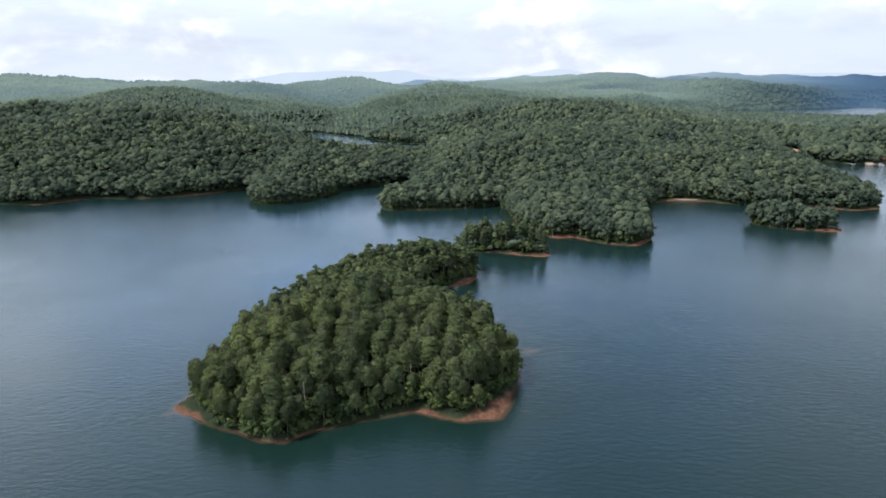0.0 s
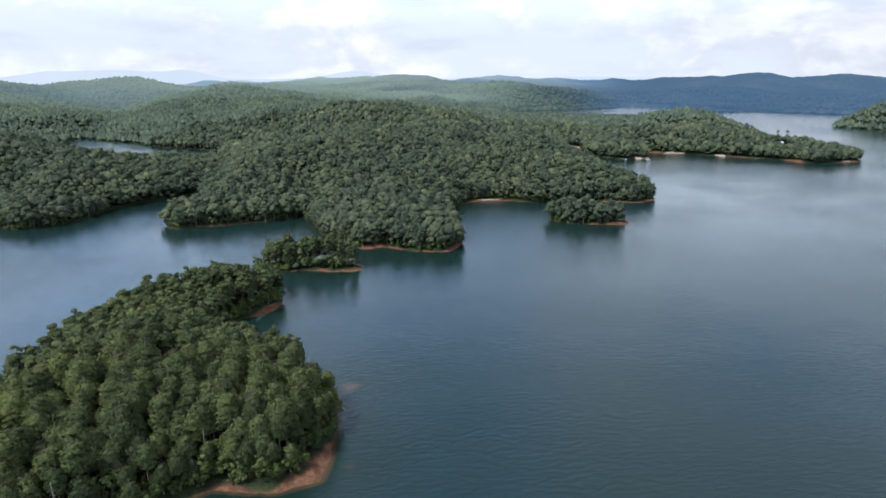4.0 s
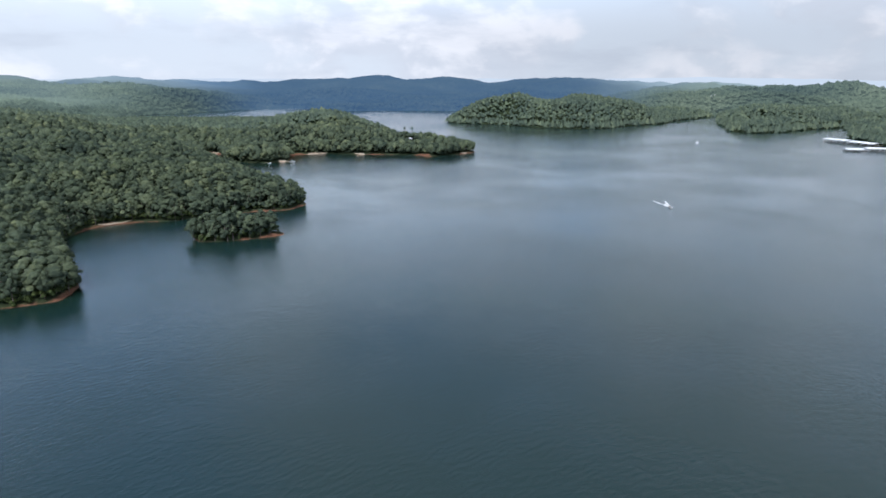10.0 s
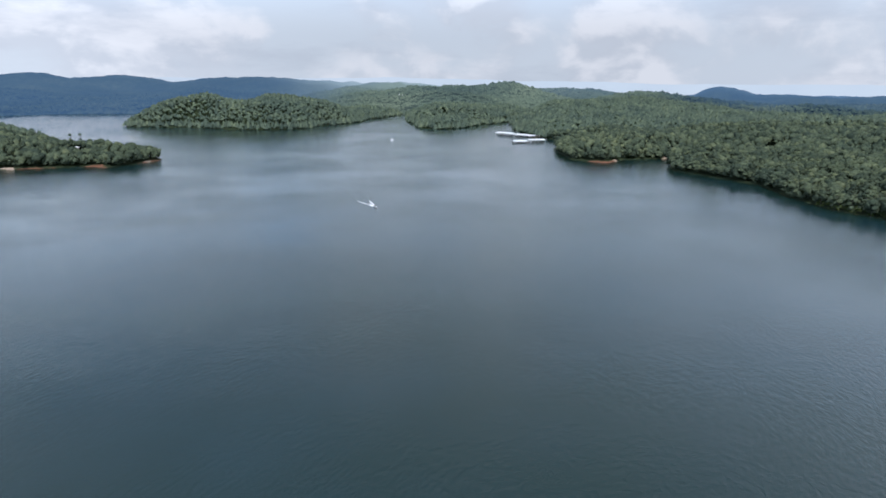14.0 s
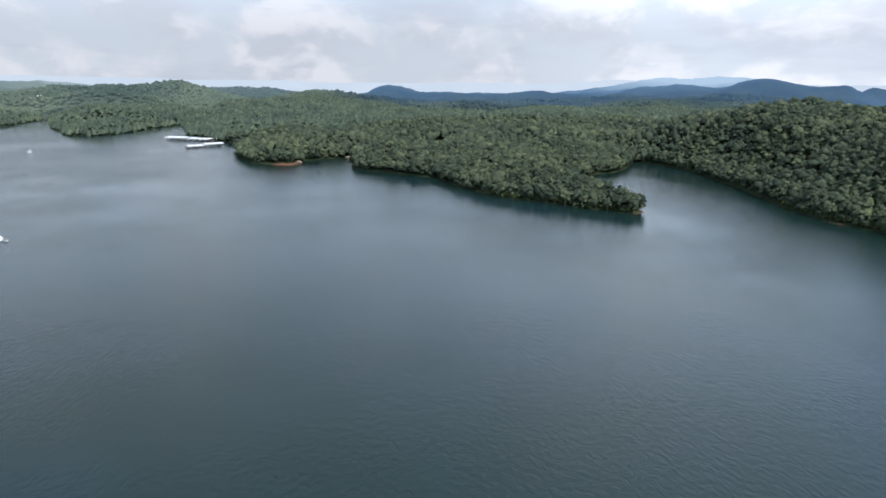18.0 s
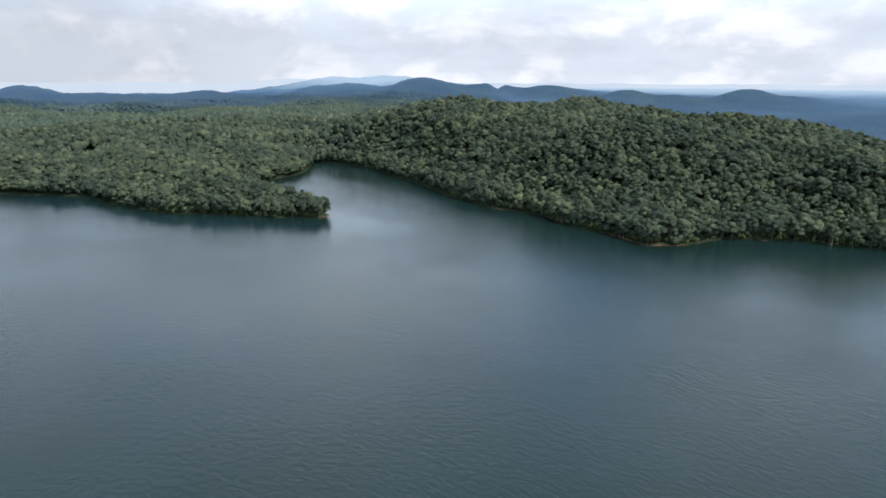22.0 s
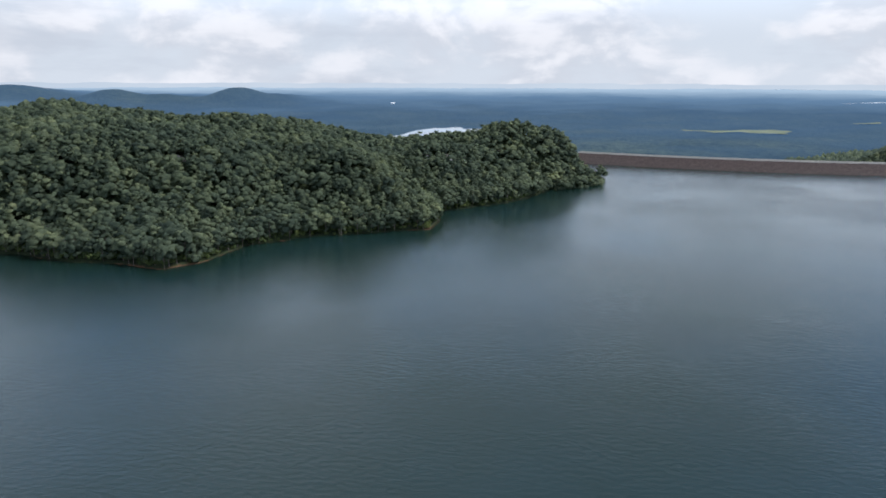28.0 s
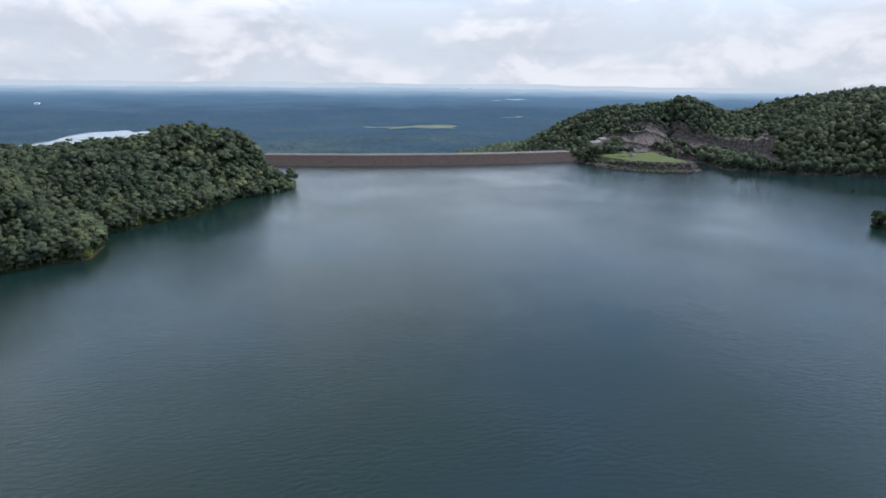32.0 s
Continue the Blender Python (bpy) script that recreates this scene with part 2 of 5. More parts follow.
bump_node(t_, b_, noise_node(t_, 0.7, 8, 0.7), 1.0, 1.2)

# water, clear enough in the shallows to show the clay below
M_water, t_, b_ = material("water", 0.2, 0, 0.5)
b_.inputs["IOR"].default_value = 1.40
dep = t_.nodes.new("ShaderNodeAttribute")
dep.attribute_name = "depth"
deep = ramp_node(t_, noise_node(t_, 0.0045, 5, 0.6), [(0.32, (0.008, 0.023, 0.020)), (0.5, (0.009, 0.025, 0.026)), (0.68, (0.011, 0.030, 0.037))])
# darker green towards the banks imitates the dark reflection of the trees
tree_reflection = mix_node(t_, map_node(t_, dep.outputs["Fac"], 0.5, 7.0, 0.9, 0.0), deep, (0.008, 0.022, 0.016))
shoal = mix_node(t_, map_node(t_, dep.outputs["Fac"], 0.0, 0.6, 0.34, 0.0), tree_reflection, (0.26, 0.13, 0.07))
link(t_, shoal, b_.inputs["Base Color"])
wv = t_.nodes.new("ShaderNodeMapping")
wv.inputs["Scale"].default_value = (1.0, 1.9, 1.0)
wv.inputs["Rotation"].default_value = (0, 0, radians(25))
link(t_, t_.nodes.new("ShaderNodeNewGeometry").outputs["Position"], wv.inputs["Vector"])
fine_rip = noise_node(t_, 0.30, 6, 0.6, wv.outputs[0])
wind = map_node(t_, noise_node(t_, 0.006, 4, 0.6), 0.35, 0.65, 0.45, 1.6)
rip_m = t_.nodes.new("ShaderNodeMath")
rip_m.operation = "MULTIPLY"
link(t_, fine_rip, rip_m.inputs[0])
# the open middle of the lake is the most ruffled
open_w = t_.nodes.new("ShaderNodeVectorMath")
open_w.operation = "DISTANCE"
link(t_, t_.nodes.new("ShaderNodeNewGeometry").outputs["Position"], open_w.inputs[0])
open_w.inputs[1].default_value = (62, 36, 0)
calm_m = t_.nodes.new("ShaderNodeMath")
calm_m.operation = "MULTIPLY"
link(t_, wind, calm_m.inputs[0])
link(t_, map_node(t_, open_w.outputs["Value"], 250, 900, 1.0, 1.3), calm_m.inputs[1])
link(t_, calm_m.outputs[0], rip_m.inputs[1])
rip = rip_m.outputs[0]
bump_node(t_, b_, rip, 0.24, 0.8)
b_.inputs["Roughness"].default_value = 0.10


def plain_material(name, stops, scale, rough=0.8, metal=0.0, bump=0.0):
    m, t, b = material(name, rough, metal)
    n = noise_node(t, scale, 5, 0.6)
    link(t, ramp_node(t, n, stops), b.inputs["Base Color"])
    if bump:
        bump_node(t, b, n, 0.6, bump)
    return m


M_riprap = plain_material("riprap", [(0.3, (0.028, 0.021, 0.020)), (0.7, (0.076, 0.056, 0.052))], 0.5, 0.95, 0, 0.8)
M_rock = plain_material("rock", [(0.3, (0.050, 0.042, 0.040)), (0.52, (0.115, 0.098, 0.094)), (0.75, (0.25, 0.215, 0.205))], 0.22, 0.95, 0, 1.5)
M_road = plain_material("asphalt", [(0.3, (0.16, 0.155, 0.15)), (0.7, (0.27, 0.265, 0.25))], 0.3, 0.9)
M_grass = plain_material("grass", [(0.3, (0.055, 0.085, 0.020)), (0.7, (0.095, 0.125, 0.032))], 0.15, 0.9)
M_roof_white = plain_material("painted_metal", [(0.3, (0.62, 0.64, 0.66)), (0.7, (0.78, 0.79, 0.80))], 0.2, 0.45)
M_wall = plain_material("siding", [(0.3, (0.38, 0.35, 0.31)), (0.7, (0.55, 0.52, 0.47))], 0.6, 0.8)
M_roof = plain_material("shingles", [(0.3, (0.12, 0.11, 0.10)), (0.7, (0.22, 0.20, 0.19))], 0.8, 0.85)
M_wood = plain_material("weathered_wood", [(0.3, (0.20, 0.17, 0.14)), (0.7, (0.36, 0.32, 0.27))], 1.2, 0.85)
M_glass = plain_material("dark_glass", [(0.3, (0.02, 0.025, 0.03)), (0.7, (0.03, 0.035, 0.04))], 0.5, 0.1)
M_white = plain_material("gelcoat", [(0.3, (0.76, 0.77, 0.78)), (0.7, (0.84, 0.84, 0.84))], 1.0, 0.3)
M_dark = plain_material("dark_rubber", [(0.3, (0.02, 0.02, 0.022)), (0.7, (0.05, 0.05, 0.05))], 1.0, 0.7)
M_sand = plain_material("pale_sand", [(0.3, (0.25, 0.19, 0.135)), (0.7, (0.37, 0.30, 0.235))], 0.3, 0.95)

# far country: woods, with the haze of many kilometres painted in as glow
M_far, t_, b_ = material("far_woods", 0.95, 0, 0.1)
haze_mix = t_.nodes.new("ShaderNodeAttribute")
haze_mix.attribute_name = "haze_mix"
# wide light and dark patches imitate cloud shadow on the far woods
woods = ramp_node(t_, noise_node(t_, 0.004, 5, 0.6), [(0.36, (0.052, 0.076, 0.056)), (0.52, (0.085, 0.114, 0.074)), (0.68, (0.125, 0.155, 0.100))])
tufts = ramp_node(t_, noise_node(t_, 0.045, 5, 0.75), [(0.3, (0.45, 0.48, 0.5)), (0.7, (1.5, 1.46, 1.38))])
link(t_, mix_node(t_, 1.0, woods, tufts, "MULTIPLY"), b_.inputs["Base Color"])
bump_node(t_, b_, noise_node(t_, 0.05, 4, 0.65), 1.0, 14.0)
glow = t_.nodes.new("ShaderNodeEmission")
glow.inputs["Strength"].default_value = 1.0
# painted haze glow: dark blue for cloud shade, milky for sunlit country
bright_haze = t_.nodes.new("ShaderNodeAttribute")
bright_haze.attribute_name = "bright_haze"
blue_haze = ramp_node(t_, haze_mix.outputs["Fac"], [(0.1, (0.026, 0.052, 0.080)), (0.5, (0.038, 0.090, 0.180)), (0.80, (0.072, 0.142, 0.250)), (0.90, (0.15, 0.26, 0.40)), (0.965, (0.46, 0.60, 0.72))])
milky_haze = ramp_node(t_, haze_mix.outputs["Fac"], [(0.1, (0.24, 0.32, 0.26)), (0.5, (0.28, 0.37, 0.31)), (0.75, (0.34, 0.44, 0.42)), (0.90, (0.46, 0.56, 0.60)), (0.965, (0.62, 0.69, 0.73))])
link(t_, mix_node(t_, bright_haze.outputs["Fac"], blue_haze, milky_haze), glow.inputs["Color"])
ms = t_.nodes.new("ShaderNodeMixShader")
link(t_, haze_mix.outputs["Fac"], ms.inputs[0])
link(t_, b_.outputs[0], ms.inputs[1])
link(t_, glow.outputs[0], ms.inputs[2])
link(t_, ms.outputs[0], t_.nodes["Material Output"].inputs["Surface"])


# ---------------------------------------------------------------- plan of the land
CENTRE = (62.0, 36.0)
LAND = {
    "near_island": [(-95, 201), (-76, 189), (-62, 181), (-51, 180), (-40, 187), (-27, 194), (-10, 198), (7, 192), (18, 193), (24, 202),
                    (29, 220), (27, 246), (9, 276), (-10, 302), (-8, 326), (15, 339), (20, 352), (13, 368), (-14, 378), (-40, 358),
                    (-60, 326), (-72, 296), (-79, 262), (-90, 228)],
    "islet": [(4, 412), (24, 405), (46, 397), (60, 391), (70, 391), (73, 401), (60, 417), (32, 425), (12, 420)],
    "small_isle": [(240, 481), (252, 462), (272, 453), (291, 449), (296, 456), (286, 475), (270, 495), (250, 497)],
    "peninsula": [(79, 439), (94, 442), (111, 424), (131, 417), (147, 432), (152, 460), (160, 500), (177, 553), (208, 575), (246, 575),
                  (262, 554), (279, 551), (325, 537), (351, 520), (373, 526), (386, 550), (400, 640), (435, 760), (480, 900), (700, 1400),
                  (300, 1500), (-30, 1120), (-20, 760), (-38, 672), (-32, 640), (-45, 597), (-54, 562), (-46, 547), (-21, 546), (8, 553), (49, 563),
                  (56, 540), (57, 489)],
    "east_point": [(470, 880), (500, 955), (535, 985), (542, 945), (504, 868), (521, 815), (547, 800), (565, 822), (603, 872), (652, 836),
                   (680, 787), (708, 748), (721, 712), (716, 690), (760, 681), (806, 680), (836, 712), (835, 800), (856, 880), (950, 1020),
                   (1058, 1157), (1085, 1260), (1000, 1420), (880, 1590), (735, 1740), (500, 1900), (350, 1300)],
    "west_shore": [(300, 1480), (735, 1740), (740, 1990), (1000, 2190), (1250, 2240), (1471, 2310), (1560, 2420), (1680, 2340), (1555, 1900),
                   (1600, 1850), (1760, 1700), (1830, 1560), (2300, 1450), (5200, 1700), (5200, 5200), (-5200, 5200), (-5200, 300), (-900, 500),
                   (-700, 560), (-520, 600), (-429, 606), (-384, 596), (-358, 618), (-322, 624), (-279, 621), (-231, 647), (-209, 680),
                   (-190, 640), (-182, 603), (-160, 583), (-140, 592), (-119, 618), (-108, 652), (-87, 675), (-58, 694), (-20, 706), (-10, 1050)],
    "headland": [(1326, 1176), (1338, 1005), (1324, 835), (1371, 762), (1502, 752), (1606, 728), (1745, 736), (1887, 725), (2041, 716),
                 (2150, 740), (2100, 1300), (1600, 1330)],
    "hump": [(1786, 629), (1473, 504), (1470, 449), (1531, 410), (1640, 396), (1725, 350), (2200, 300), (2200, 720), (2041, 716)],
    "marina_point": [(1640, 300), (1496, 290), (1400, 245), (1330, 215), (1250, 165), (1150, 168), (1067, 163), (968, 136), (941, 82),
                     (990, 60), (1022, -8), (890, -2), (836, -41), (796, -77), (725, -86), (1100, -120), (1800, 200)],
    "south_shore": [(725, -86), (666, -110), (629, -147), (592, -172), (564, -200), (571, -210), (640, -209), (700, -206), (745, -226),
                    (776, -262), (800, -303), (829, -331), (872, -364), (905, -378), (862, -392), (775, -407), (674, -378), (583, -352),
                    (507, -340), (455, -347), (404, -331), (369, -330), (339, -322), (322, -340), (311, -385), (281, -416), (222, -437),
                    (194, -450), (191, -485), (203, -519), (171, -533), (134, -574), (88, -641), (39, -680), (28, -705), (22, -770), (14, -862),
                    (14, -900), (1500, -1200), (1500, -100)],
    "east_country": [(1100, -60), (800, -190), (830, -310), (900, -365), (885, -385), (850, -420), (900, -900), (5200, -5200),
                     (5200, 1700), (2300, 1450), (2050, 1000), (2140, 740), (2160, 320), (1700, 330), (1500, 250), (1200, 60)],
    "plain": [(14, -866), (-90, -836), (-194, -822), (-300, -816), (-395, -812), (-420, -800), (-582, -815), (-700, -900), (-5200, -900), (-5200, -5200), (5200, -5200), (1200, -900)],
    "knob": [(-392, -812), (-395, -776), (-402, -715), (-424, -690), (-452, -672), (-480, -663), (-502, -676), (-508, -710), (-520, -760), (-556, -812)],
    "quarry_hill": [(-582, -800), (-560, -730), (-540, -655), (-593, -614), (-687, -555), (-800, -470), (-1000, -380), (-5200, 100), (-5200, -1500), (-600, -1300)],
    "tree_islet": [(-389, -358), (-396, -364), (-415, -360), (-425, -345), (-412, -335), (-396, -344)],
}
COVES = {
    "inlet": [(-330, 1400), (-300, 1230), (-240, 1060), (-200, 940), (-130, 900), (-60, 930), (-15, 1010), (-10, 1100), (-110, 1215), (-170, 1330), (-290, 1480)],
}
# hills: x, y, spread, height of the ground
HILLS_NORTH = [(-30, 262, 52, 9), (-6, 352, 24, 8), (115, 475, 45, 7), (60, 690, 95, 23), (195, 780, 110, 27), (285, 650, 70, 10), (330, 565, 45, 7),
               (300, 1270, 150, 40), (150, 1290, 150, 42), (450, 840, 100, 18), (850, 1105, 85, 26), (960, 1130, 60, 9), (640, 930, 70, 18), (690, 860, 45, 13), (760, 760, 45, 3), (620, 1200, 150, 4)]
HILLS_WEST = [(-140, 700, 62, 17), (-349, 850, 120, 44), (-520, 880, 150, 62), (-345, 880, 60, 26), (-112, 1640, 160, 16), (-750, 1660, 280, 70),
              (37, 2200, 260, 46), (-800, 1000, 200, 60)]
HILLS_FAR = [(-1511, 2591, 420, 92), (-809, 2471, 300, 62), (-430, 2767, 350, 64), (300, 2900, 400, 50), (1000, 2700, 350, 40), (1200, 2420, 130, 26), (900, 3600, 500, 62)]
HILLS_RIM = [(2850, 2990, 230, 66), (3060, 2780, 200, 66), (1700, 3850, 380, 40), (3600, 1900, 420, 46), (4051, -526, 150, 88), (3860, -850, 210, 42), (3700, -1250, 240, 30), (3170, -2484, 190, 78), (2900, -2750, 170, 62), (2650, -3000, 150, 52),
             (3500, -2150, 220, 50), (4150, -2430, 240, 100), (3950, -2750, 260, 90), (1522, -3151, 110, 62), (2025, -2880, 110, 57), (1860, -3000, 120, 28), (1350, -3250, 120, 22), (3250, 240, 230, 62), (2820, 1150, 260, 30)]
HILLS_EAST = [(1300, 930, 105, 53), (1400, 1050, 100, 52), (1540, 860, 150, 40), (1690, 500, 110, 27), (2431, 760, 240, 50), (2640, 470, 170, 60), (2250, 620, 140, 40), (1947, 126, 220, 34),
              (2339, -115, 230, 42), (1000, 65, 75, 22), (945, -40, 65, 20), (664, -165, 42, 12), (800, -120, 60, 9), (1146, 112, 50, 14), (1230, -357, 170, 22), (1568, -216, 190, 20),
              (960, -460, 90, 16)]
HILLS_SOUTH = [(800, -540, 125, 60), (610, -520, 105, 63), (470, -460, 75, 50), (385, -470, 60, 44), (657, -640, 110, 62), (396, -640, 110, 42), (270, -492, 42, 34), (330, -560, 60, 40),
               (126, -690, 50, 50), (76, -722, 40, 44), (205, -606, 42, 30), (467, -720, 120, 38), (205, -715, 70, 26)]
HILLS_QUARRY = [(-985, -660, 190, 108), (-812, -836, 90, 40), (-574, -990, 90, 64), (-692, -912, 62, 58), (-640, -940, 60, 52), (-471, -1010, 60, 32), (-452, -722, 44, 12), (-425, -775, 36, 11)]
HILLS = np.array(HILLS_NORTH + HILLS_WEST + HILLS_FAR + HILLS_RIM + HILLS_EAST + HILLS_SOUTH + HILLS_QUARRY, float)


def lattice(ix, iy, seed):
    h = (ix.astype(np.int64) * 374761393 + iy.astype(np.int64) * 668265263 + seed * 974634777) & 0x7FFFFFFF
    h = ((h ^ (h >> 13)) * 1274126177) & 0x7FFFFFFF
    return ((h ^ (h >> 16)) & 0xFFFF) / 65535.0


def value_noise(x, y, seed=0):
    """Smooth noise between -1 and 1, one lump per unit."""
    fx, fy = np.floor(x), np.floor(y)
    u, v = x - fx, y - fy
    u, v = u * u * (3 - 2 * u), v * v * (3 - 2 * v)
    a, b = lattice(fx, fy, seed), lattice(fx + 1, fy, seed)
    c, d = lattice(fx, fy + 1, seed), lattice(fx + 1, fy + 1, seed)
    return 2 * ((a * (1 - u) + b * u) * (1 - v) + (c * (1 - u) + d * u) * v) - 1


def inside_by(outline, x, y):
    """Distance to the outline, positive inside."""
    best, odd = np.full(x.shape, 1e12), np.zeros(x.shape, bool)
    for (ax, ay), (bx, by) in zip(outline, outline[1:] + outline[:1]):
        ex, ey = bx - ax, by - ay
        k = np.clip(((x - ax) * ex + (y - ay) * ey) / (ex * ex + ey * ey), 0, 1)
        best = np.minimum(best, (x - ax - k * ex) ** 2 + (y - ay - k * ey) ** 2)
        if ay != by:
            odd ^= ((ay > y) != (by > y)) & (x < (y - ay) / (by - ay) * ex + ax)
    return np.where(odd, 1, -1) * np.sqrt(best)


def smooth(x, a, b):
    k = np.clip((x - a) / (b - a), 0, 1)
    return k * k * (3 - 2 * k)


def shore(x, y):
    """Distance inland from the water's edge, negative over water."""
    s = np.full(x.shape, -1e6)
    for outline in LAND.values():
        s = np.maximum(s, inside_by(outline, x, y))
    for outline in COVES.values():
        s = np.minimum(s, -inside_by(outline, x, y))
    r = np.hypot(x - CENTRE[0], y - CENTRE[1])
    amp = np.clip(r / 330, 0.7, 4)
    w = value_noise(x / (16 * amp), y / (16 * amp), 3) * 2.4 * amp + value_noise(x / 5.5, y / 5.5, 4) * 0.9
    return s + w


def low_country(x, y):
    hillside = smooth(-x, 405, 620) * smooth(y, -1500, -1250)
    below = smooth(-y, 850, 950) * smooth(x, 1500, 200) * (1 - hillside)
    return np.maximum(below, smooth(-y - 0.55 * np.abs(x), 500, 1200))


def ground_height(x, y, s=None):
    if s is None:
        s = shore(x, y)
    r = np.hypot(x - CENTRE[0], y - CENTRE[1])
    hill = np.zeros(x.shape)
    for hx, hy, spread, high in HILLS:
        d2 = ((x - hx) ** 2 + (y - hy) ** 2) / (2 * spread * spread)
        hill += (high * np.exp(-np.minimum(d2, 30))) ** 3
    hill = np.cbrt(hill)
    inland = np.clip(s, 0, None)
    rise = 1.7 * smooth(inland, 0, 3.2) + 2.2 * smooth(inland, 3, 26) + 5.0 * smooth(inland, 25, 120)
    spurs = 1 - 2.4 * np.abs(value_noise(x / 120 + 0.3 * value_noise(x / 70, y / 70, 51), y / 120, 50))
    rough = value_noise(x / 60, y / 60, 7) * 2.5 * smooth(inland, 15, 70) + 6.5 * spurs * smooth(inland, 8, 70) * smooth(r, 430, 560) * smooth(r, 2000, 1500) + value_noise(x / 170, y / 170, 8) * (6 + 9 * smooth(r, 950, 1500)) * (1 - 0.75 * low_country(x, y)) * smooth(inland, 60, 250) + value_noise(x / 390, y / 390, 18) * 14 * smooth(r, 1000, 1700) * smooth(inland, 80, 300) * (1 - low_country(x, y))
    rough = rough * (1 - 0.85 * np.exp(-((x - 900) ** 2 + (y - 1560) ** 2) / (2 * 330 ** 2)))
    land = rise + hill * smooth(inland, -2, 50 + 0.02 * r) + rough
    # the knob is a flat-topped rock
    land = np.maximum(land, 10.5 * smooth(inside_by(LAND["knob"], x, y), 1, 11))
    # the low country below the dam
    south = low_country(x, y)
    land = land - 56 * south
    # far country rises towards the rim of the view
    north = smooth(y + 0.1 * x, -300, 1500)
    east = np.exp(-((np.degrees(np.arctan2(x - CENTRE[0], y - CENTRE[1])) - 98) / 22) ** 2)
    rim = (30 + 38 * north) * (1 - 1.35 * east) * smooth(r, 2300, 4800) + 66 * south * smooth(r, 2100, 4800)
    land = land + rim - 16 * east * smooth(r, 1800, 2600) + (value_noise(x / 420, y / 420, 9) * (4 + 16 * north) + value_noise(x / 170, y / 230, 19) * (1 + 8 * north)) * smooth(r, 1700, 3200)
    return np.where(s > 0, land, np.maximum(s * 0.30, -9))


# open clay at the tips of the land: x, y, reach, bare width
BEACHES = [(-92, 199, 9, 4.5), (-55, 180, 26, 0.5), (8, 194, 20, 3), (21, 199, 10, 6), (14, 338, 9, 7), (10, 411, 10, 8), (50, 396, 24, 2), (70, 391, 7, 6),
           (135, 418, 20, 3), (284, 451, 16, 4), (535, 975, 24, 8), (362, 523, 18, 5), (330, 536, 22, 4), (225, 575, 30, 5), (605, 870, 22, 9), (690, 775, 30, 5), (722, 705, 14, 9),
           (790, 680, 22, 4), (-20, 543, 34, 2), (-370, 602, 30, 3), (-250, 636, 40, 3), (90, 441, 12, 5), (950, 84, 26, 6), (400, -331, 60, 0.8), (339, -325, 30, 1.6), (507, -342, 30, 1.2), (196, -452, 20, 1.2), (566, -207, 8, 4), (583, -354, 40, 1.4), (674, -380, 40, 1.2)]


def bare_width(x, y):
    w = np.zeros(x.shape)
    for px, py, reach, wide in BEACHES:
        w = np.maximum(w, wide * np.exp(-((x - px) ** 2 + (y - py) ** 2) / (reach * reach)))
    return w


# ---------------------------------------------------------------- mesh helpers
def mesh_from(name, verts, faces, mat, smooth_shade=False, normals=None):
    """A mesh of one sort of polygon from arrays."""
    me = bpy.data.meshes.new(name)
    faces = np.asarray(faces, np.int32)
    k = faces.shape[1]
    me.vertices.add(len(verts))
    me.vertices.foreach_set("co", np.asarray(verts, np.float32).ravel())
    me.loops.add(faces.size)
    me.loops.foreach_set("vertex_index", faces.ravel())
    me.polygons.add(len(faces))
    me.polygons.foreach_set("loop_start", np.arange(0, faces.size, k, dtype=np.int32))
    me.polygons.foreach_set("loop_total", np.full(len(faces), k, np.int32))
    me.polygons.foreach_set("use_smooth", np.full(len(faces), smooth_shade))
    me.update(calc_edges=True)
    me.materials.append(mat)
    if normals is not None:
        a = me.attributes.new("custom_normal", "FLOAT_VECTOR", "POINT")
        a.data.foreach_set("vector", np.asarray(normals, np.float32).ravel())
    return me


def point_values(me, name, values):
    a = me.attributes.new(name, "FLOAT", "POINT")
    a.data.foreach_set("value", np.asarray(values, np.float32))


def part(name, bm, mat, parent=None, label=""):
    me = bpy.data.meshes.new(name)
    bm.to_mesh(me)
    bm.free()
    me.materials.append(mat)
    ob = new(name, me)
    if parent is not None:
        ob.parent = parent
    if label:
        ob["label"] = label
    return ob


def used_only(verts, faces, *values):
    keep = np.unique(faces)
    back = np.zeros(len(verts), np.int64)
    back[keep] = np.arange(len(keep))
    return (verts[keep], back[faces]) + tuple(v[keep] for v in values)


def rings(r0, r1, step):
    return np.geomspace(r0, r1, int(math.log(r1 / r0) / step) + 1)


def polar_sheet(radii, n):
    a = np.linspace(0, 2 * math.pi, n, endpoint=False)
    rr, aa = np.meshgrid(radii, a, indexing="ij")
    x, y = CENTRE[0] + rr * np.sin(aa), CENTRE[1] + rr * np.cos(aa)
    i, j = np.meshgrid(np.arange(len(radii) - 1), np.arange(n), indexing="ij")
    j2 = (j + 1) % n
    f = np.stack([i * n + j, (i + 1) * n + j, (i + 1) * n + j2, i * n + j2], -1).reshape(-1, 4)
    return x.ravel(), y.ravel(), f


# ---------------------------------------------------------------- ground, water, far country
SPLIT = 2050.0


def far_height(x, y, s=None):
    """The far country with its woods as one rough skin."""
    if s is None:
        s = shore(x, y)
    top = 11 + 4.5 * value_noise(x / 26, y / 26, 12) + 3 * value_noise(x / 70, y / 70, 13)
    flat = smooth(low_country(x, y), 0.3, 0.9)
    r = np.hypot(x - CENTRE[0], y - CENTRE[1])
    grown = np.maximum(smooth(r, SPLIT + 20, SPLIT + 190), smooth(low_country(x, y), 0.5, 0.75))
    return ground_height(x, y, s) + np.where(s > 12, top * (1 - 0.6 * flat) * grown, 0)


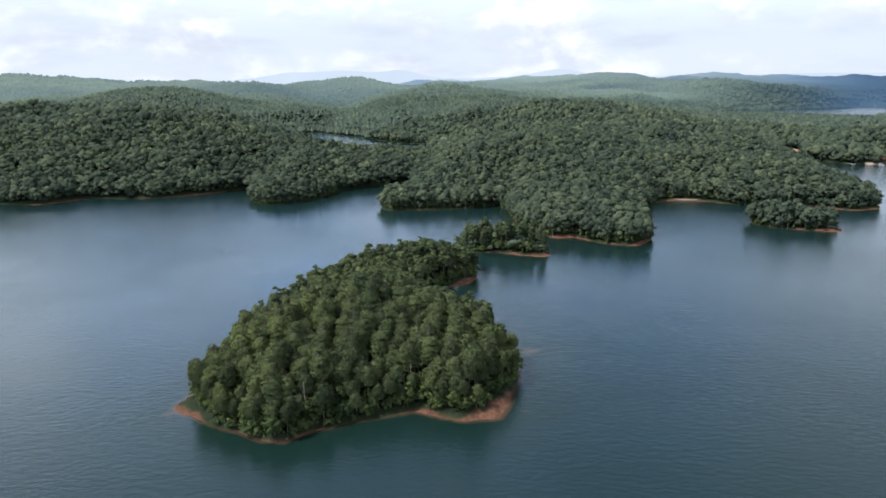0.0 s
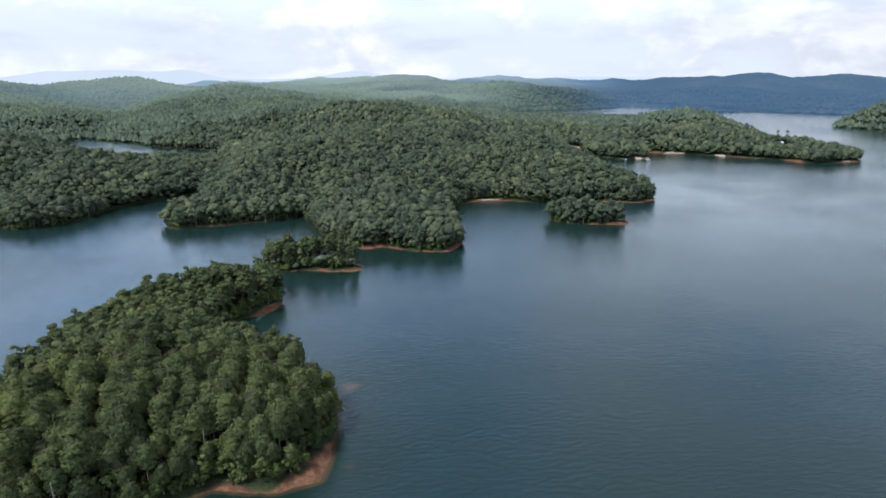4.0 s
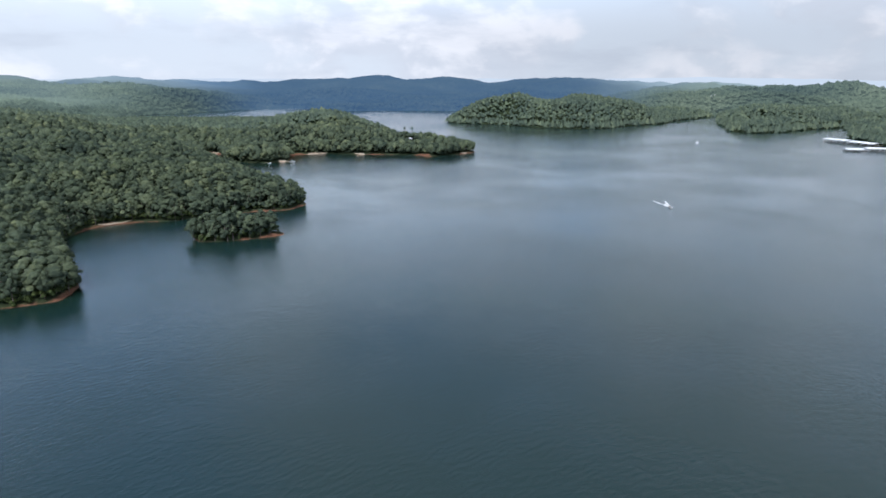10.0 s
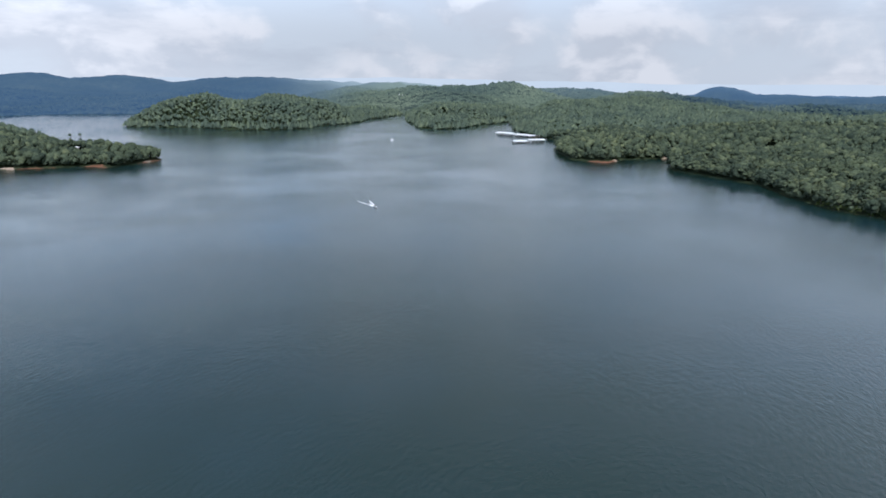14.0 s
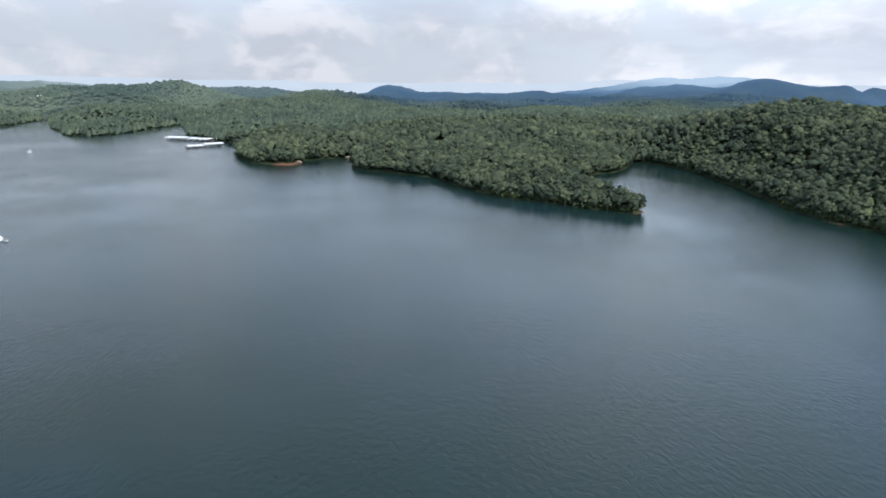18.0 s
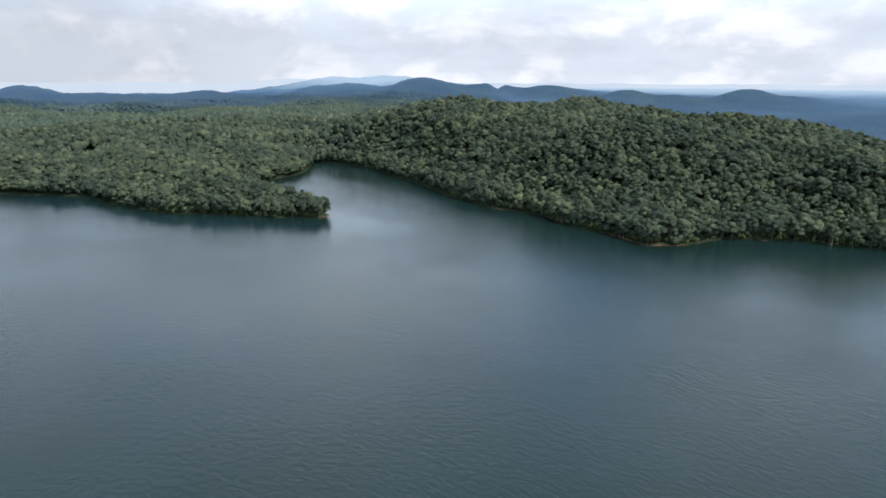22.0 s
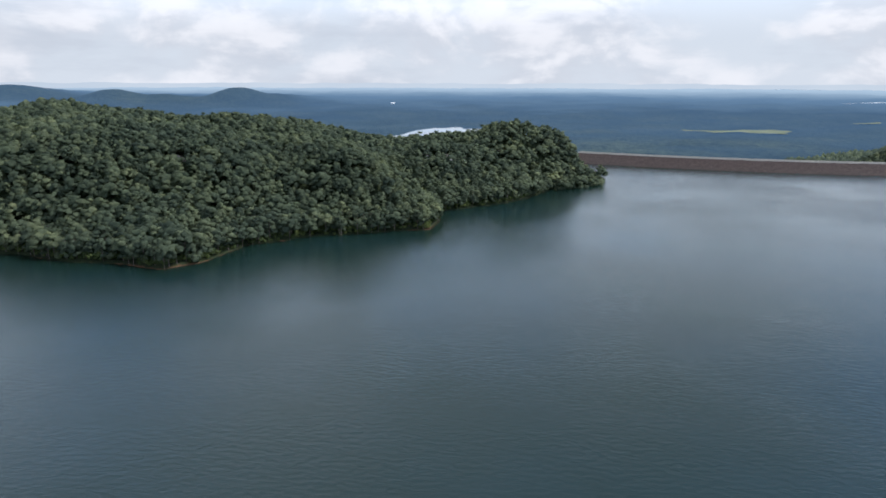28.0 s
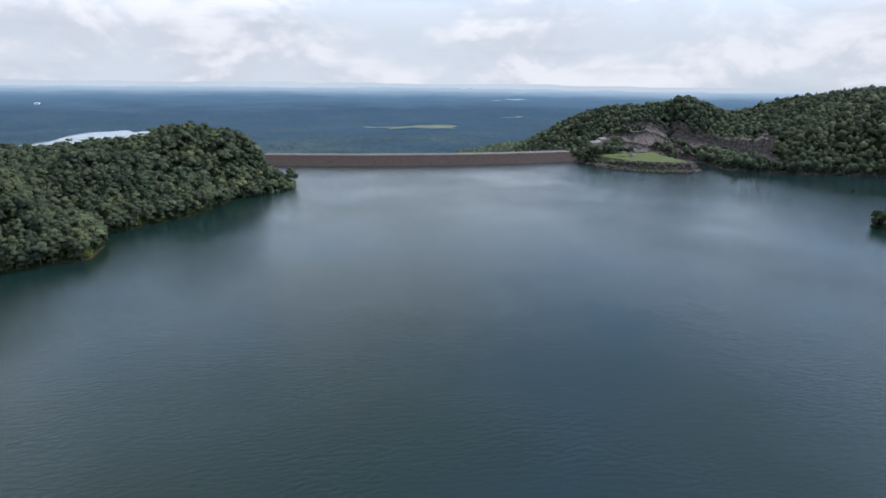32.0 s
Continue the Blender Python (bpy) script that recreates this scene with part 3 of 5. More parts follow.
gx, gy, gf = polar_sheet(rings(100, 4850, 0.0125), 1150)
gs = shore(gx, gy)
gr = np.hypot(gx - CENTRE[0], gy - CENTRE[1])
low = low_country(gx, gy)
shoulder = (gx[gf].mean(1) < -375) & (gy[gf].mean(1) > -1250)
far_face = (gr[gf].mean(1) > SPLIT) | ((low[gf].mean(1) > 0.5) & ~shoulder)
lit_face = (gs[gf] > -12 - 0.012 * gr[gf]).any(1)
gv, f1, bare_v = used_only(np.stack([gx, gy, ground_height(gx, gy, gs)], 1), gf[lit_face & ~far_face], -0.9 - 0.55 * smooth(gr, 430, 560) + 0.40 * value_noise(gx / 24, gy / 24, 44) + 0.40 * bare_width(gx, gy))
ground_me = mesh_from("ground", gv, f1, M_ground, True)
point_values(ground_me, "bare", bare_v)
ground = tagged(new("ground", ground_me), "orange clay banks and leaf litter under woods", "ground", kind="structure")


def haze_mix_at(x, y):
    """How strongly the painted haze glow covers the far country."""
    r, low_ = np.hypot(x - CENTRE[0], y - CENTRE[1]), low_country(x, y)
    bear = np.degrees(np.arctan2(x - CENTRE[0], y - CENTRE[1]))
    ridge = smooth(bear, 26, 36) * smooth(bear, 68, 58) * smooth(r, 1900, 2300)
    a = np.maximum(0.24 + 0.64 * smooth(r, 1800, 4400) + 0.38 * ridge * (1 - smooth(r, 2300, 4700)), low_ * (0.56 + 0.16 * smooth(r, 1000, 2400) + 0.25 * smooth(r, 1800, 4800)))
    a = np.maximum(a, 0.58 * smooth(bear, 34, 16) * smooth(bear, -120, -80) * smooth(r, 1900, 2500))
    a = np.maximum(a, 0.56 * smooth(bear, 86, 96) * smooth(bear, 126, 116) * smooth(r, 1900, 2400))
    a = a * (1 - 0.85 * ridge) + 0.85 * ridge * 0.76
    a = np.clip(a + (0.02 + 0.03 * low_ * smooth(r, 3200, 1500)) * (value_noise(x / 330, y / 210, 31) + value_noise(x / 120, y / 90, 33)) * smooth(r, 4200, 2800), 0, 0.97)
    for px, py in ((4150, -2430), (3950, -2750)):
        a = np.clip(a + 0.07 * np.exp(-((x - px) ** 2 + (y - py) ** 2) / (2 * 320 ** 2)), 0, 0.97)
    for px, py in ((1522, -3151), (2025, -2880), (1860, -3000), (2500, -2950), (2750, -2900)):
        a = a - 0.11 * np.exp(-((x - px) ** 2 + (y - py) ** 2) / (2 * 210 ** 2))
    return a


# share of the milky, sunlit haze colour, by bearing
def bright_haze_at(x, y):
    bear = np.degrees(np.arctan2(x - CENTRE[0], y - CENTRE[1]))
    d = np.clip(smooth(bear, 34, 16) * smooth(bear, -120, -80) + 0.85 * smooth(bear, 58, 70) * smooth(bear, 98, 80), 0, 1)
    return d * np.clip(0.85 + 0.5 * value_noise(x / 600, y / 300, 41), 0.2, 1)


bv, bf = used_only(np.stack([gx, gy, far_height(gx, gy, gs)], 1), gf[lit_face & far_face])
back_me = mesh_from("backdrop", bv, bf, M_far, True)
point_values(back_me, "haze_mix", haze_mix_at(bv[:, 0], bv[:, 1]))
point_values(back_me, "bright_haze", bright_haze_at(bv[:, 0], bv[:, 1]))
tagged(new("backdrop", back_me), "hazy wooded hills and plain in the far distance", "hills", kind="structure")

# sand and clay bars just under the water: x, y, long, wide, turn, depth
SHOALS = [(34, 246, 15, 8, 10, 0.2), (-96, 198, 9, 6, 0, 0.3), (480, 408, 34, 9, 140, 0.40), (22, 336, 8, 7, 0, 0.4), (300, 448, 9, 5, 0, 0.4), (28, 196, 8, 5, 0, 0.4)]


def shoal_depth(x, y):
    d = np.full(x.shape, 50.0)
    for px, py, a, b, turn, deep in SHOALS:
        c, q = math.cos(radians(turn)), math.sin(radians(turn))
        u, v = ((x - px) * c + (y - py) * q) / a, (-(x - px) * q + (y - py) * c) / b
        d = np.minimum(d, deep + 1.1 * (u * u + v * v))
    return d


wx, wy, wf = polar_sheet(np.concatenate([[0.004], rings(60, 2600, 0.021)]), 720)
ws = shore(wx, wy)
wz = -ground_height(wx, wy, ws)
wf = wf[(ws[wf] < 9).any(1)]
wv_, wf, wdep = used_only(np.stack([wx, wy, 0 * wx], 1), wf, np.clip(np.minimum(wz, shoal_depth(wx, wy)), 0, 20))
water_me = mesh_from("water", wv_, wf, M_water, True)
point_values(water_me, "depth", wdep)
tagged(new("water", water_me), "grey-blue lake water with fine ripples", "water", kind="structure")


# ---------------------------------------------------------------- trees
rng = np.random.default_rng(5)


def in_view(x, y):
    a = np.degrees(np.arctan2(x - CENTRE[0], y - CENTRE[1])) % 360
    return (a < 243) | (a > 318)


# quarried rock steps: x, y, height of the face
QUARRY = [[(-534, -918, 9), (-579, -899, 10), (-635, -880, 11), (-640, -802, 13), (-622, -722, 20), (-612, -662, 22)],
          [(-684, -765, 4), (-664, -725, 12), (-654, -692, 9)],
          [(-493, -909, 6), (-538, -872, 7), (-600, -868, 6), (-612, -815, 7)],
          [(-510, -855, 6), (-555, -838, 7), (-585, -791, 8)]]


def near_line(points, x, y):
    best = np.full(x.shape, 1e9)
    for a, b in zip(points, points[1:]):
        ex, ey = b[0] - a[0], b[1] - a[1]
        k = np.clip(((x - a[0]) * ex + (y - a[1]) * ey) / (ex * ex + ey * ey), 0, 1)
        best = np.minimum(best, np.hypot(x - a[0] - k * ex, y - a[1] - k * ey))
    return best


def bare_ground(x, y):
    """Open ground: no woods on the dam, the knob's lawn and the quarry."""
    knob = (inside_by(LAND["knob"], x, y) > -4) & (np.hypot(x + 408, y + 796) > 19)
    low = (np.abs(y + 870) < 95) & (x < 60) & (x > -392)
    open_ = knob | low
    for line in QUARRY:
        front = [(px + 14, py + 15) for px, py, _ in line]
        open_ |= near_line(front, x, y) < 14
    for px, py, reach in CLEARINGS:
        open_ |= np.hypot(x - px, y - py) < reach
    return open_


# gaps in the woods round houses and landings: x, y, reach
CLEARINGS = [(-456, -856, 17), (-474, -868, 14), (-440, -838, 12), (754, 764, 9), (545, 806, 8), (648, 886, 6), (692, 808, 5), (17, -826, 16), (1046, 1170, 20), (216, -590, 8), (200, -598, 9), (186, -608, 9), (178, -614, 6), (143, -652, 4), (373, -418, 3), (1250, 172, 22), (1218, 162, 26), (1050, -150, 20), (381, -432, 4), (1378, 185, 12), (760, 768, 15), (770, 864, 13), (640, 936, 9)]


# slope of the highest canopy between the middle of the path and each place, by bearing and range
_hr = np.arange(110, 2120, 10.0)
_ha = np.radians(np.arange(0, 360, 0.5))
_hx = CENTRE[0] + _hr[None] * np.sin(_ha)[:, None]
_hy = CENTRE[1] + _hr[None] * np.cos(_ha)[:, None]
_hs = shore(_hx, _hy)
_rise = np.maximum.accumulate((np.where(_hs > 4, ground_height(_hx, _hy, _hs) + 12, 0) - 110) / _hr, axis=1)


def screened(x, y, z):
    """True well behind a nearer crest, where no part of the path looks."""
    r = np.hypot(x - CENTRE[0], y - CENTRE[1])
    a = (np.degrees(np.arctan2(x - CENTRE[0], y - CENTRE[1])) % 360 / 0.5).astype(int) % 720
    k = np.clip(((r - 60 - 110) / 10).astype(int), 0, len(_hr) - 1)
    bars = np.minimum.reduce([_rise[(a + d) % 720, k] for d in (-8, -4, 0, 4, 8)])
    return (z + 20 - 110) / r < bars - 0.008


def sites(spacing, r0, r1, margin):
    lim = np.arange(-r1, r1, spacing)
    x, y = np.meshgrid(lim + CENTRE[0], lim + CENTRE[1])
    x = (x + rng.uniform(-0.46, 0.46, x.shape) * spacing).ravel()
    y = (y + rng.uniform(-0.46, 0.46, y.shape) * spacing).ravel()
    r = np.hypot(x - CENTRE[0], y - CENTRE[1])
    k = (r >= r0) & (r < r1) & in_view(x, y) & ((low_country(x, y) < 0.35) | ((x < -375) & (y > -1250)))
    x, y = x[k], y[k]
    s = shore(x, y)
    k = (s > margin + 1.0 * value_noise(x / 21, y / 21, 21) + bare_width(x, y)) & ~bare_ground(x, y)
    x, y, s = x[k], y[k], s[k]
    z = ground_height(x, y, s)
    k = ~screened(x, y, z)
    return x[k], y[k], z[k], s[k]


def ball(fine):
    bm = bmesh.new()
    bmesh.ops.create_icosphere(bm, subdivisions=fine, radius=1.0)
    bmesh.ops.delete(bm, geom=[v for v in bm.verts if v.co.z < -0.5], context="VERTS")
    v = np.array([tuple(q.co) for q in bm.verts])
    f = np.array([[q.index for q in p.verts] for p in bm.faces])
    bm.free()
    return v, f


BALLS = {1: ball(1), 2: ball(2)}


def lobed_crown(seed, high, wide, lobes, fine, leaves, size, low=0.3, flat=0.75, up=0.8, loose=1.32, full=1.0):
    """A rounded crown of overlapping leafy lobes, with loose sprays standing out of each."""
    g = np.random.default_rng(seed)
    bv_, bf_ = BALLS[fine]
    verts, faces, norms, n0 = [], [], [], 0
    heart = np.array([0, 0, high * (low + 0.35 * (1 - low))])
    tall = high * (1 - low) * 0.62
    for b in range(lobes):
        k = (b + 0.5) / lobes
        a = b * 2.4 + g.uniform(-0.5, 0.5)
        el = math.asin(min(0.98, -0.15 + 1.13 * k))
        out = np.array([math.cos(a) * math.cos(el), math.sin(a) * math.cos(el), math.sin(el)])
        rad = wide * g.uniform(0.36, 0.56) * (1.6 / math.sqrt(lobes / 3.0) * 0.5 + 0.5)
        c = heart + out * np.array([wide, wide, tall]) * g.uniform(0.50, 0.74)
        lump = (1 + g.uniform(-0.36, 0.34, (len(bv_), 1)))
        v = c + bv_ * lump * rad * full * np.array([1, 1, flat])
        way = (v - heart) / np.array([wide, wide, tall])
        way /= np.linalg.norm(way, axis=1)[:, None] + 1e-9
        m = 0.45 * way + 0.55 * bv_ + 0.2 * g.normal(size=bv_.shape)
        verts.append(v)
        faces.append(bf_ + n0)
        norms.append(m)
        n0 += len(v)
        if leaves:
            n = g.normal(size=(leaves, 3))
            n[:, 2] = np.abs(n[:, 2]) * 1.1 - 0.35
            n /= np.linalg.norm(n, axis=1)[:, None]
            p = c + n * rad * np.array([1, 1, flat]) * g.uniform(0.92, loose, (leaves, 1))
            u = np.cross(n, g.normal(size=(leaves, 3)))
            u /= np.linalg.norm(u, axis=1)[:, None] + 1e-9
            w = np.cross(n, u) + n * g.uniform(-0.5, up, (leaves, 1))
            z = size * g.uniform(0.6, 1.35, (leaves, 1))
            verts.append(np.stack([p - u * z * 0.6 - w * z * 0.4, p + u * z * 0.6 - w * z * 0.3, p + w * z * 0.8], 1).reshape(-1, 3))
            i = n0 + np.arange(leaves) * 3
            faces.append(np.stack([i, i + 1, i + 2], 1))
            way = (p - heart) / np.array([wide, wide, tall])
            way /= np.linalg.norm(way, axis=1)[:, None] + 1e-9
            norms.append(np.repeat(0.62 * way + 0.45 * n + 0.15 * g.normal(size=n.shape), 3, axis=0))
            n0 += leaves * 3
    nn = np.concatenate(norms)
    nn /= np.linalg.norm(nn, axis=1)[:, None] + 1e-9
    return np.concatenate(verts), np.concatenate(faces), nn


def scatter(template, x, y, z, turn, scale, stretch):
    """One mesh's arrays out of many turned and scaled copies of a template."""
    v, f = template[:2]
    c, s = np.cos(turn)[:, None], np.sin(turn)[:, None]
    px = (v[None, :, 0] * c - v[None, :, 1] * s) * scale[:, None] + x[:, None]
    py = (v[None, :, 0] * s + v[None, :, 1] * c) * scale[:, None] + y[:, None]
    pz = v[None, :, 2] * (scale * stretch)[:, None] + z[:, None]
    verts = np.stack([px, py, pz], -1).reshape(-1, 3)
    faces = (f[None] + (np.arange(len(x)) * len(v))[:, None, None]).reshape(-1, f.shape[1])
    if len(template) < 3:
        return verts, faces
    n = template[2]
    nx, ny = n[None, :, 0] * c - n[None, :, 1] * s, n[None, :, 0] * s + n[None, :, 1] * c
    return verts, faces, np.stack([nx, ny, np.broadcast_to(n[None, :, 2], nx.shape)], -1).reshape(-1, 3)


def woods_mesh(name, templates, x, y, z, label, mat=None, spread=(0.80, 1.16)):
    pick = rng.integers(0, len(templates), len(x))
    vs, fs, ns, ts, n = [], [], [], [], 0
    for k, tpl in enumerate(templates):
        m = pick == k
        if not m.any():
            continue
        cnt = int(m.sum())
        size = rng.uniform(spread[0], spread[1], cnt)
        v, f, q = scatter(tpl, x[m], y[m], z[m] - 0.3, rng.uniform(0, 6.28, cnt), size, size ** -0.55 * rng.uniform(0.88, 1.12, cnt))
        vs.append(v)
        fs.append(f + n)
        ns.append(q)
        ts.append(np.repeat(np.clip(rng.beta(1.4, 1.8, cnt), 0, 1), len(tpl[0])))
        n += len(v)
    me = mesh_from(name, np.concatenate(vs), np.concatenate(fs), mat or M_leaf, True, np.concatenate(ns))
    point_values(me, "tone", np.concatenate(ts))
    return tagged(new(name, me), label, "woods", kind="stuff")


def trunk_arrays(high, r, sides=3):
    a = np.arange(sides) * 2 * math.pi / sides
    v = np.concatenate([np.stack([np.cos(a) * r, np.sin(a) * r, 0 * a - 0.5], 1), np.stack([np.cos(a) * r * 0.45, np.sin(a) * r * 0.45, 0 * a + high], 1)])
    f = []
    for i in range(sides):
        j = (i + 1) % sides
        f += [[i, j, sides + j], [i, sides + j, sides + i]]
    return v, np.array(f)


def tuft(seed, high, wide, hem=(0.46, 0.76)):
    """A far crown: an uneven dome of seven sides."""
    g = np.random.default_rng(seed)
    i = np.arange(7)
    a = i * 2 * math.pi / 7 + g.uniform(-0.3, 0.3, 7)
    r = wide * g.uniform(0.72, 1.25, 7)
    v = np.concatenate([[[g.uniform(-0.3, 0.3) * wide, g.uniform(-0.3, 0.3) * wide, high]], np.stack([np.cos(a) * r, np.sin(a) * r, high * g.uniform(hem[0], hem[1], 7)], 1)])
    n = np.concatenate([[[0, 0, 1.0]], np.stack([np.cos(a), np.sin(a), g.uniform(0.35, 0.9, 7)], 1)]) + 0.15 * g.normal(size=(8, 3))
    return v, np.stack([0 * i, 1 + i, 1 + (i + 1) % 7], 1), n / np.linalg.norm(n, axis=1)[:, None]


# trees of the near island: things of their own
def tree_model(seed, high, wide, pine):
    top = tagged(new("tree"), "tall pine with a bare lower trunk on a lake island" if pine else "leafy green hardwood tree on a lake island", "tree", "trees on the island")
    g = np.random.default_rng(seed)
    bm = bmesh.new()
    ring, n = [], 6
    for k in range(7):
        h = k / 6 * high * 0.93
        r = 0.26 * (1 - 0.8 * k / 6) * (1.35 if k == 0 else 1)
        ox, oy = g.uniform(-0.12, 0.12, 2) * k
        ring.append([bm.verts.new((ox + math.cos(i * 6.283 / n) * r, oy + math.sin(i * 6.283 / n) * r, h - (0.6 if k == 0 else 0))) for i in range(n)])
    for a, b in zip(ring, ring[1:]):
        for i in range(n):
            bm.faces.new((a[i], a[(i + 1) % n], b[(i + 1) % n], b[i]))
    for k in range(9):
        h, ang = high * (0.36 + 0.06 * k), k * 2.4
        d = Vector((math.cos(ang), math.sin(ang), 0.35)) * wide * 0.7
        side = Vector((-math.sin(ang), math.cos(ang), 0)) * 0.07
        p = [bm.verts.new(Vector((0, 0, h)) + q) for q in (side, -side, Vector((0, 0, 0.14)))]
        tip = bm.verts.new(Vector((0, 0, h)) + d)
        for i in range(3):
            bm.faces.new((p[i], p[(i + 1) % 3], tip))
    part("trunk", bm, M_bark, top)
    if pine:
        v, f, q = lobed_crown(seed + 50, high, wide, 38, 1, 90, 0.50, 0.26, 0.45, 1.0, 1.7, 0.60)
    else:
        v, f, q = lobed_crown(seed + 50, high, wide * 1.1, 34, 1, 84, 0.46, 0.12, 0.66, 0.9, 1.6, 0.68)
    crown = new("crown", mesh_from("crown", v, f, M_leaf_near, True, q))
    crown.parent = top
    return top


models = [tree_model(100 + k, 19 + 1.3 * (k % 4), 3.0 + 0.3 * (k % 3), True) for k in range(6)] + \
         [tree_model(200 + k, 17 + 1.5 * (k % 3), 3.3 + 0.3 * (k % 3), False) for k in range(4)]
ix, iy, iz, is_ = sites(4.6, 100, 385, 0.6)
order = np.argsort(np.where(iy < 250, iy, iy + 400), kind="stable")
ix, iy, iz, is_ = ix[order], iy[order], iz[order], is_[order]
count = min(300, len(ix))
for k in range(count):
    kind = int(rng.integers(0, 6)) if rng.random() < 0.62 else 6 + int(rng.integers(0, 4))
    size = float(rng.uniform(0.8, 1.12)) * (0.72 if is_[k] < 7 else 1.0)
    m = pose(float(ix[k]), float(iy[k]), float(iz[k]) - 0.2, float(rng.uniform(-3, 3)), float(rng.uniform(-3, 3)), float(rng.uniform(0, 360)))
    if k < 10:
        models[k].matrix_basis = m @ Matrix.Scale(size, 4)
    else:
        t_ob = copy_thing(models[kind], m)
        t_ob.scale = (size, size, size)

near_tpl = [lobed_crown(300 + k, 20 + (k % 3), 2.9 + 0.3 * (k % 2), 18, 1, 18, 0.65, 0.18 if k % 3 else 0.06, 0.55 if k % 2 else 0.7, 0.9) for k in range(6)]
if len(ix) > count:
    woods_mesh("island_woods", near_tpl, ix[count:], iy[count:], iz[count:], "dense green pines and hardwoods covering the island", M_leaf_island)

# middle distance
mx, my, mz, ms_ = sites(5.7, 385, 640, -0.8)
mid_tpl = [lobed_crown(400 + k, 14.5 + 1.4 * (k % 4), 3.9 + 0.85 * (k % 3), 8, 1, 7, 0.8, 0.16, 0.72, 0.9, 1.42) for k in range(12)]
woods_mesh("shore_woods", mid_tpl, mx, my, mz, "dense green mixed woods along the lake shore", None, (0.66, 1.28))
edge_k = ms_ < 16
trunk_tpl = [trunk_arrays(12, 0.3)]
tv, tf = scatter(trunk_tpl[0], mx[edge_k], my[edge_k], mz[edge_k], rng.uniform(0, 6, int(edge_k.sum())), np.ones(int(edge_k.sum())), np.ones(int(edge_k.sum())))
tagged(new("shore_trunks", mesh_from("shore_trunks", tv, tf, M_bark)), "grey-brown tree trunks at the edge of the woods", "trunks", kind="stuff")
tv, tf = scatter(trunk_arrays(14, 0.28, 4), ix[count:], iy[count:], iz[count:], rng.uniform(0, 6, len(ix) - count), np.ones(len(ix) - count), np.ones(len(ix) - count))
if len(ix) > count:
    tagged(new("island_trunks", mesh_from("island_trunks", tv, tf, M_bark)), "grey-brown tree trunks on the island", "trunks", kind="stuff")

fx, fy, fz, fs_ = sites(6.2, 640, 900, -1.5)
far_tpl = [lobed_crown(500 + k, 14.5 + 1.3 * (k % 4), 4.2 + 0.9 * (k % 3), 4, 1, 5, 1.1, 0.2, 0.75, 0.9, 1.42) for k in range(12)]
woods_mesh("hill_woods", far_tpl, fx, fy, fz, "dense green woods on the hills round the lake", None, (0.66, 1.28))
hx_, hy_, hz_, hs_ = sites(6.6, 900, 1250, -2.0)
high_tpl = [lobed_crown(550 + k, 14.5 + 1.3 * (k % 4), 3.5 + 0.6 * (k % 3), 2, 1, 3, 1.3, 0.14, 0.9, 0.9, 1.45, 1.3) for k in range(12)]
woods_mesh("upper_woods", high_tpl, hx_, hy_, hz_, "dense green woods on the hills behind the lake", None, (0.7, 1.25))
qx, qy, qz, qs_ = sites(7.3, 1250, SPLIT + 30, -3.0)
dist_tpl = [tuft(600 + k, 14.5 + 1.3 * (k % 4), 4.2 + 0.7 * (k % 3)) for k in range(12)]
k_ = qs_ < 14
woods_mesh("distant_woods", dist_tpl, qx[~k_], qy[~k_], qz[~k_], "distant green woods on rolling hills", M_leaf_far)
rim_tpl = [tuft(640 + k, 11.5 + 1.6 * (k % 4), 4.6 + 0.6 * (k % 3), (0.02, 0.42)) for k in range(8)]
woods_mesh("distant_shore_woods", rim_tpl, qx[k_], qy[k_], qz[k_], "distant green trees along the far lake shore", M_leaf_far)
wx_, wy_, wz_, ws_ = sites(12.5, SPLIT + 30, 3300, 0.0)
wtone = rng.uniform(0.75, 1.3, len(wx_))
bumps = [tuft(620 + k, 17, 7.6) for k in range(4)]
far_v, far_f, far_n, far_k, n_ = [], [], [], [], 0
for k, tpl in enumerate(bumps):
    m_ = np.arange(len(wx_)) % 4 == k
    v_, f_, q_ = scatter(tpl, wx_[m_], wy_[m_], far_height(wx_[m_], wy_[m_]) - 9, rng.uniform(0, 6.28, int(m_.sum())), wtone[m_], np.ones(int(m_.sum())))
    far_v.append(v_)
    far_f.append(f_ + n_)
    far_n.append(q_)
    n_ += len(v_)
far_v, far_f, far_n = np.concatenate(far_v), np.concatenate(far_f), np.concatenate(far_n)
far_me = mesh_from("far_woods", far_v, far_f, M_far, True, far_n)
point_values(far_me, "haze_mix", haze_mix_at(far_v[:, 0], far_v[:, 1]))
point_values(far_me, "bright_haze", bright_haze_at(far_v[:, 0], far_v[:, 1]))
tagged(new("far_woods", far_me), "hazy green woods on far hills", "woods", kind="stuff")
bx_, by_, bz_, bs_ = sites(4.4, 340, 1250, -0.6)
k_ = (bs_ < 11) & (bs_ > 0.2 + 0.8 * bare_width(bx_, by_))
edge_tpl = [lobed_crown(650 + k, 7.0 + 1.6 * (k % 4), 2.7 + 0.4 * (k % 3), 3, 1, 3, 0.9, 0.04, 0.85, 0.8) for k in range(8)]
woods_mesh("edge_woods", edge_tpl, bx_[k_], by_[k_], bz_[k_], "leafy young trees with low boughs at the edge of the woods", None, (0.65, 1.25))
ex, ey, ez, es_ = sites(3.6, 100, 385, -0.2)
k_ = (es_ < 9) & (es_ > 0.1 + 0.9 * bare_width(ex, ey))
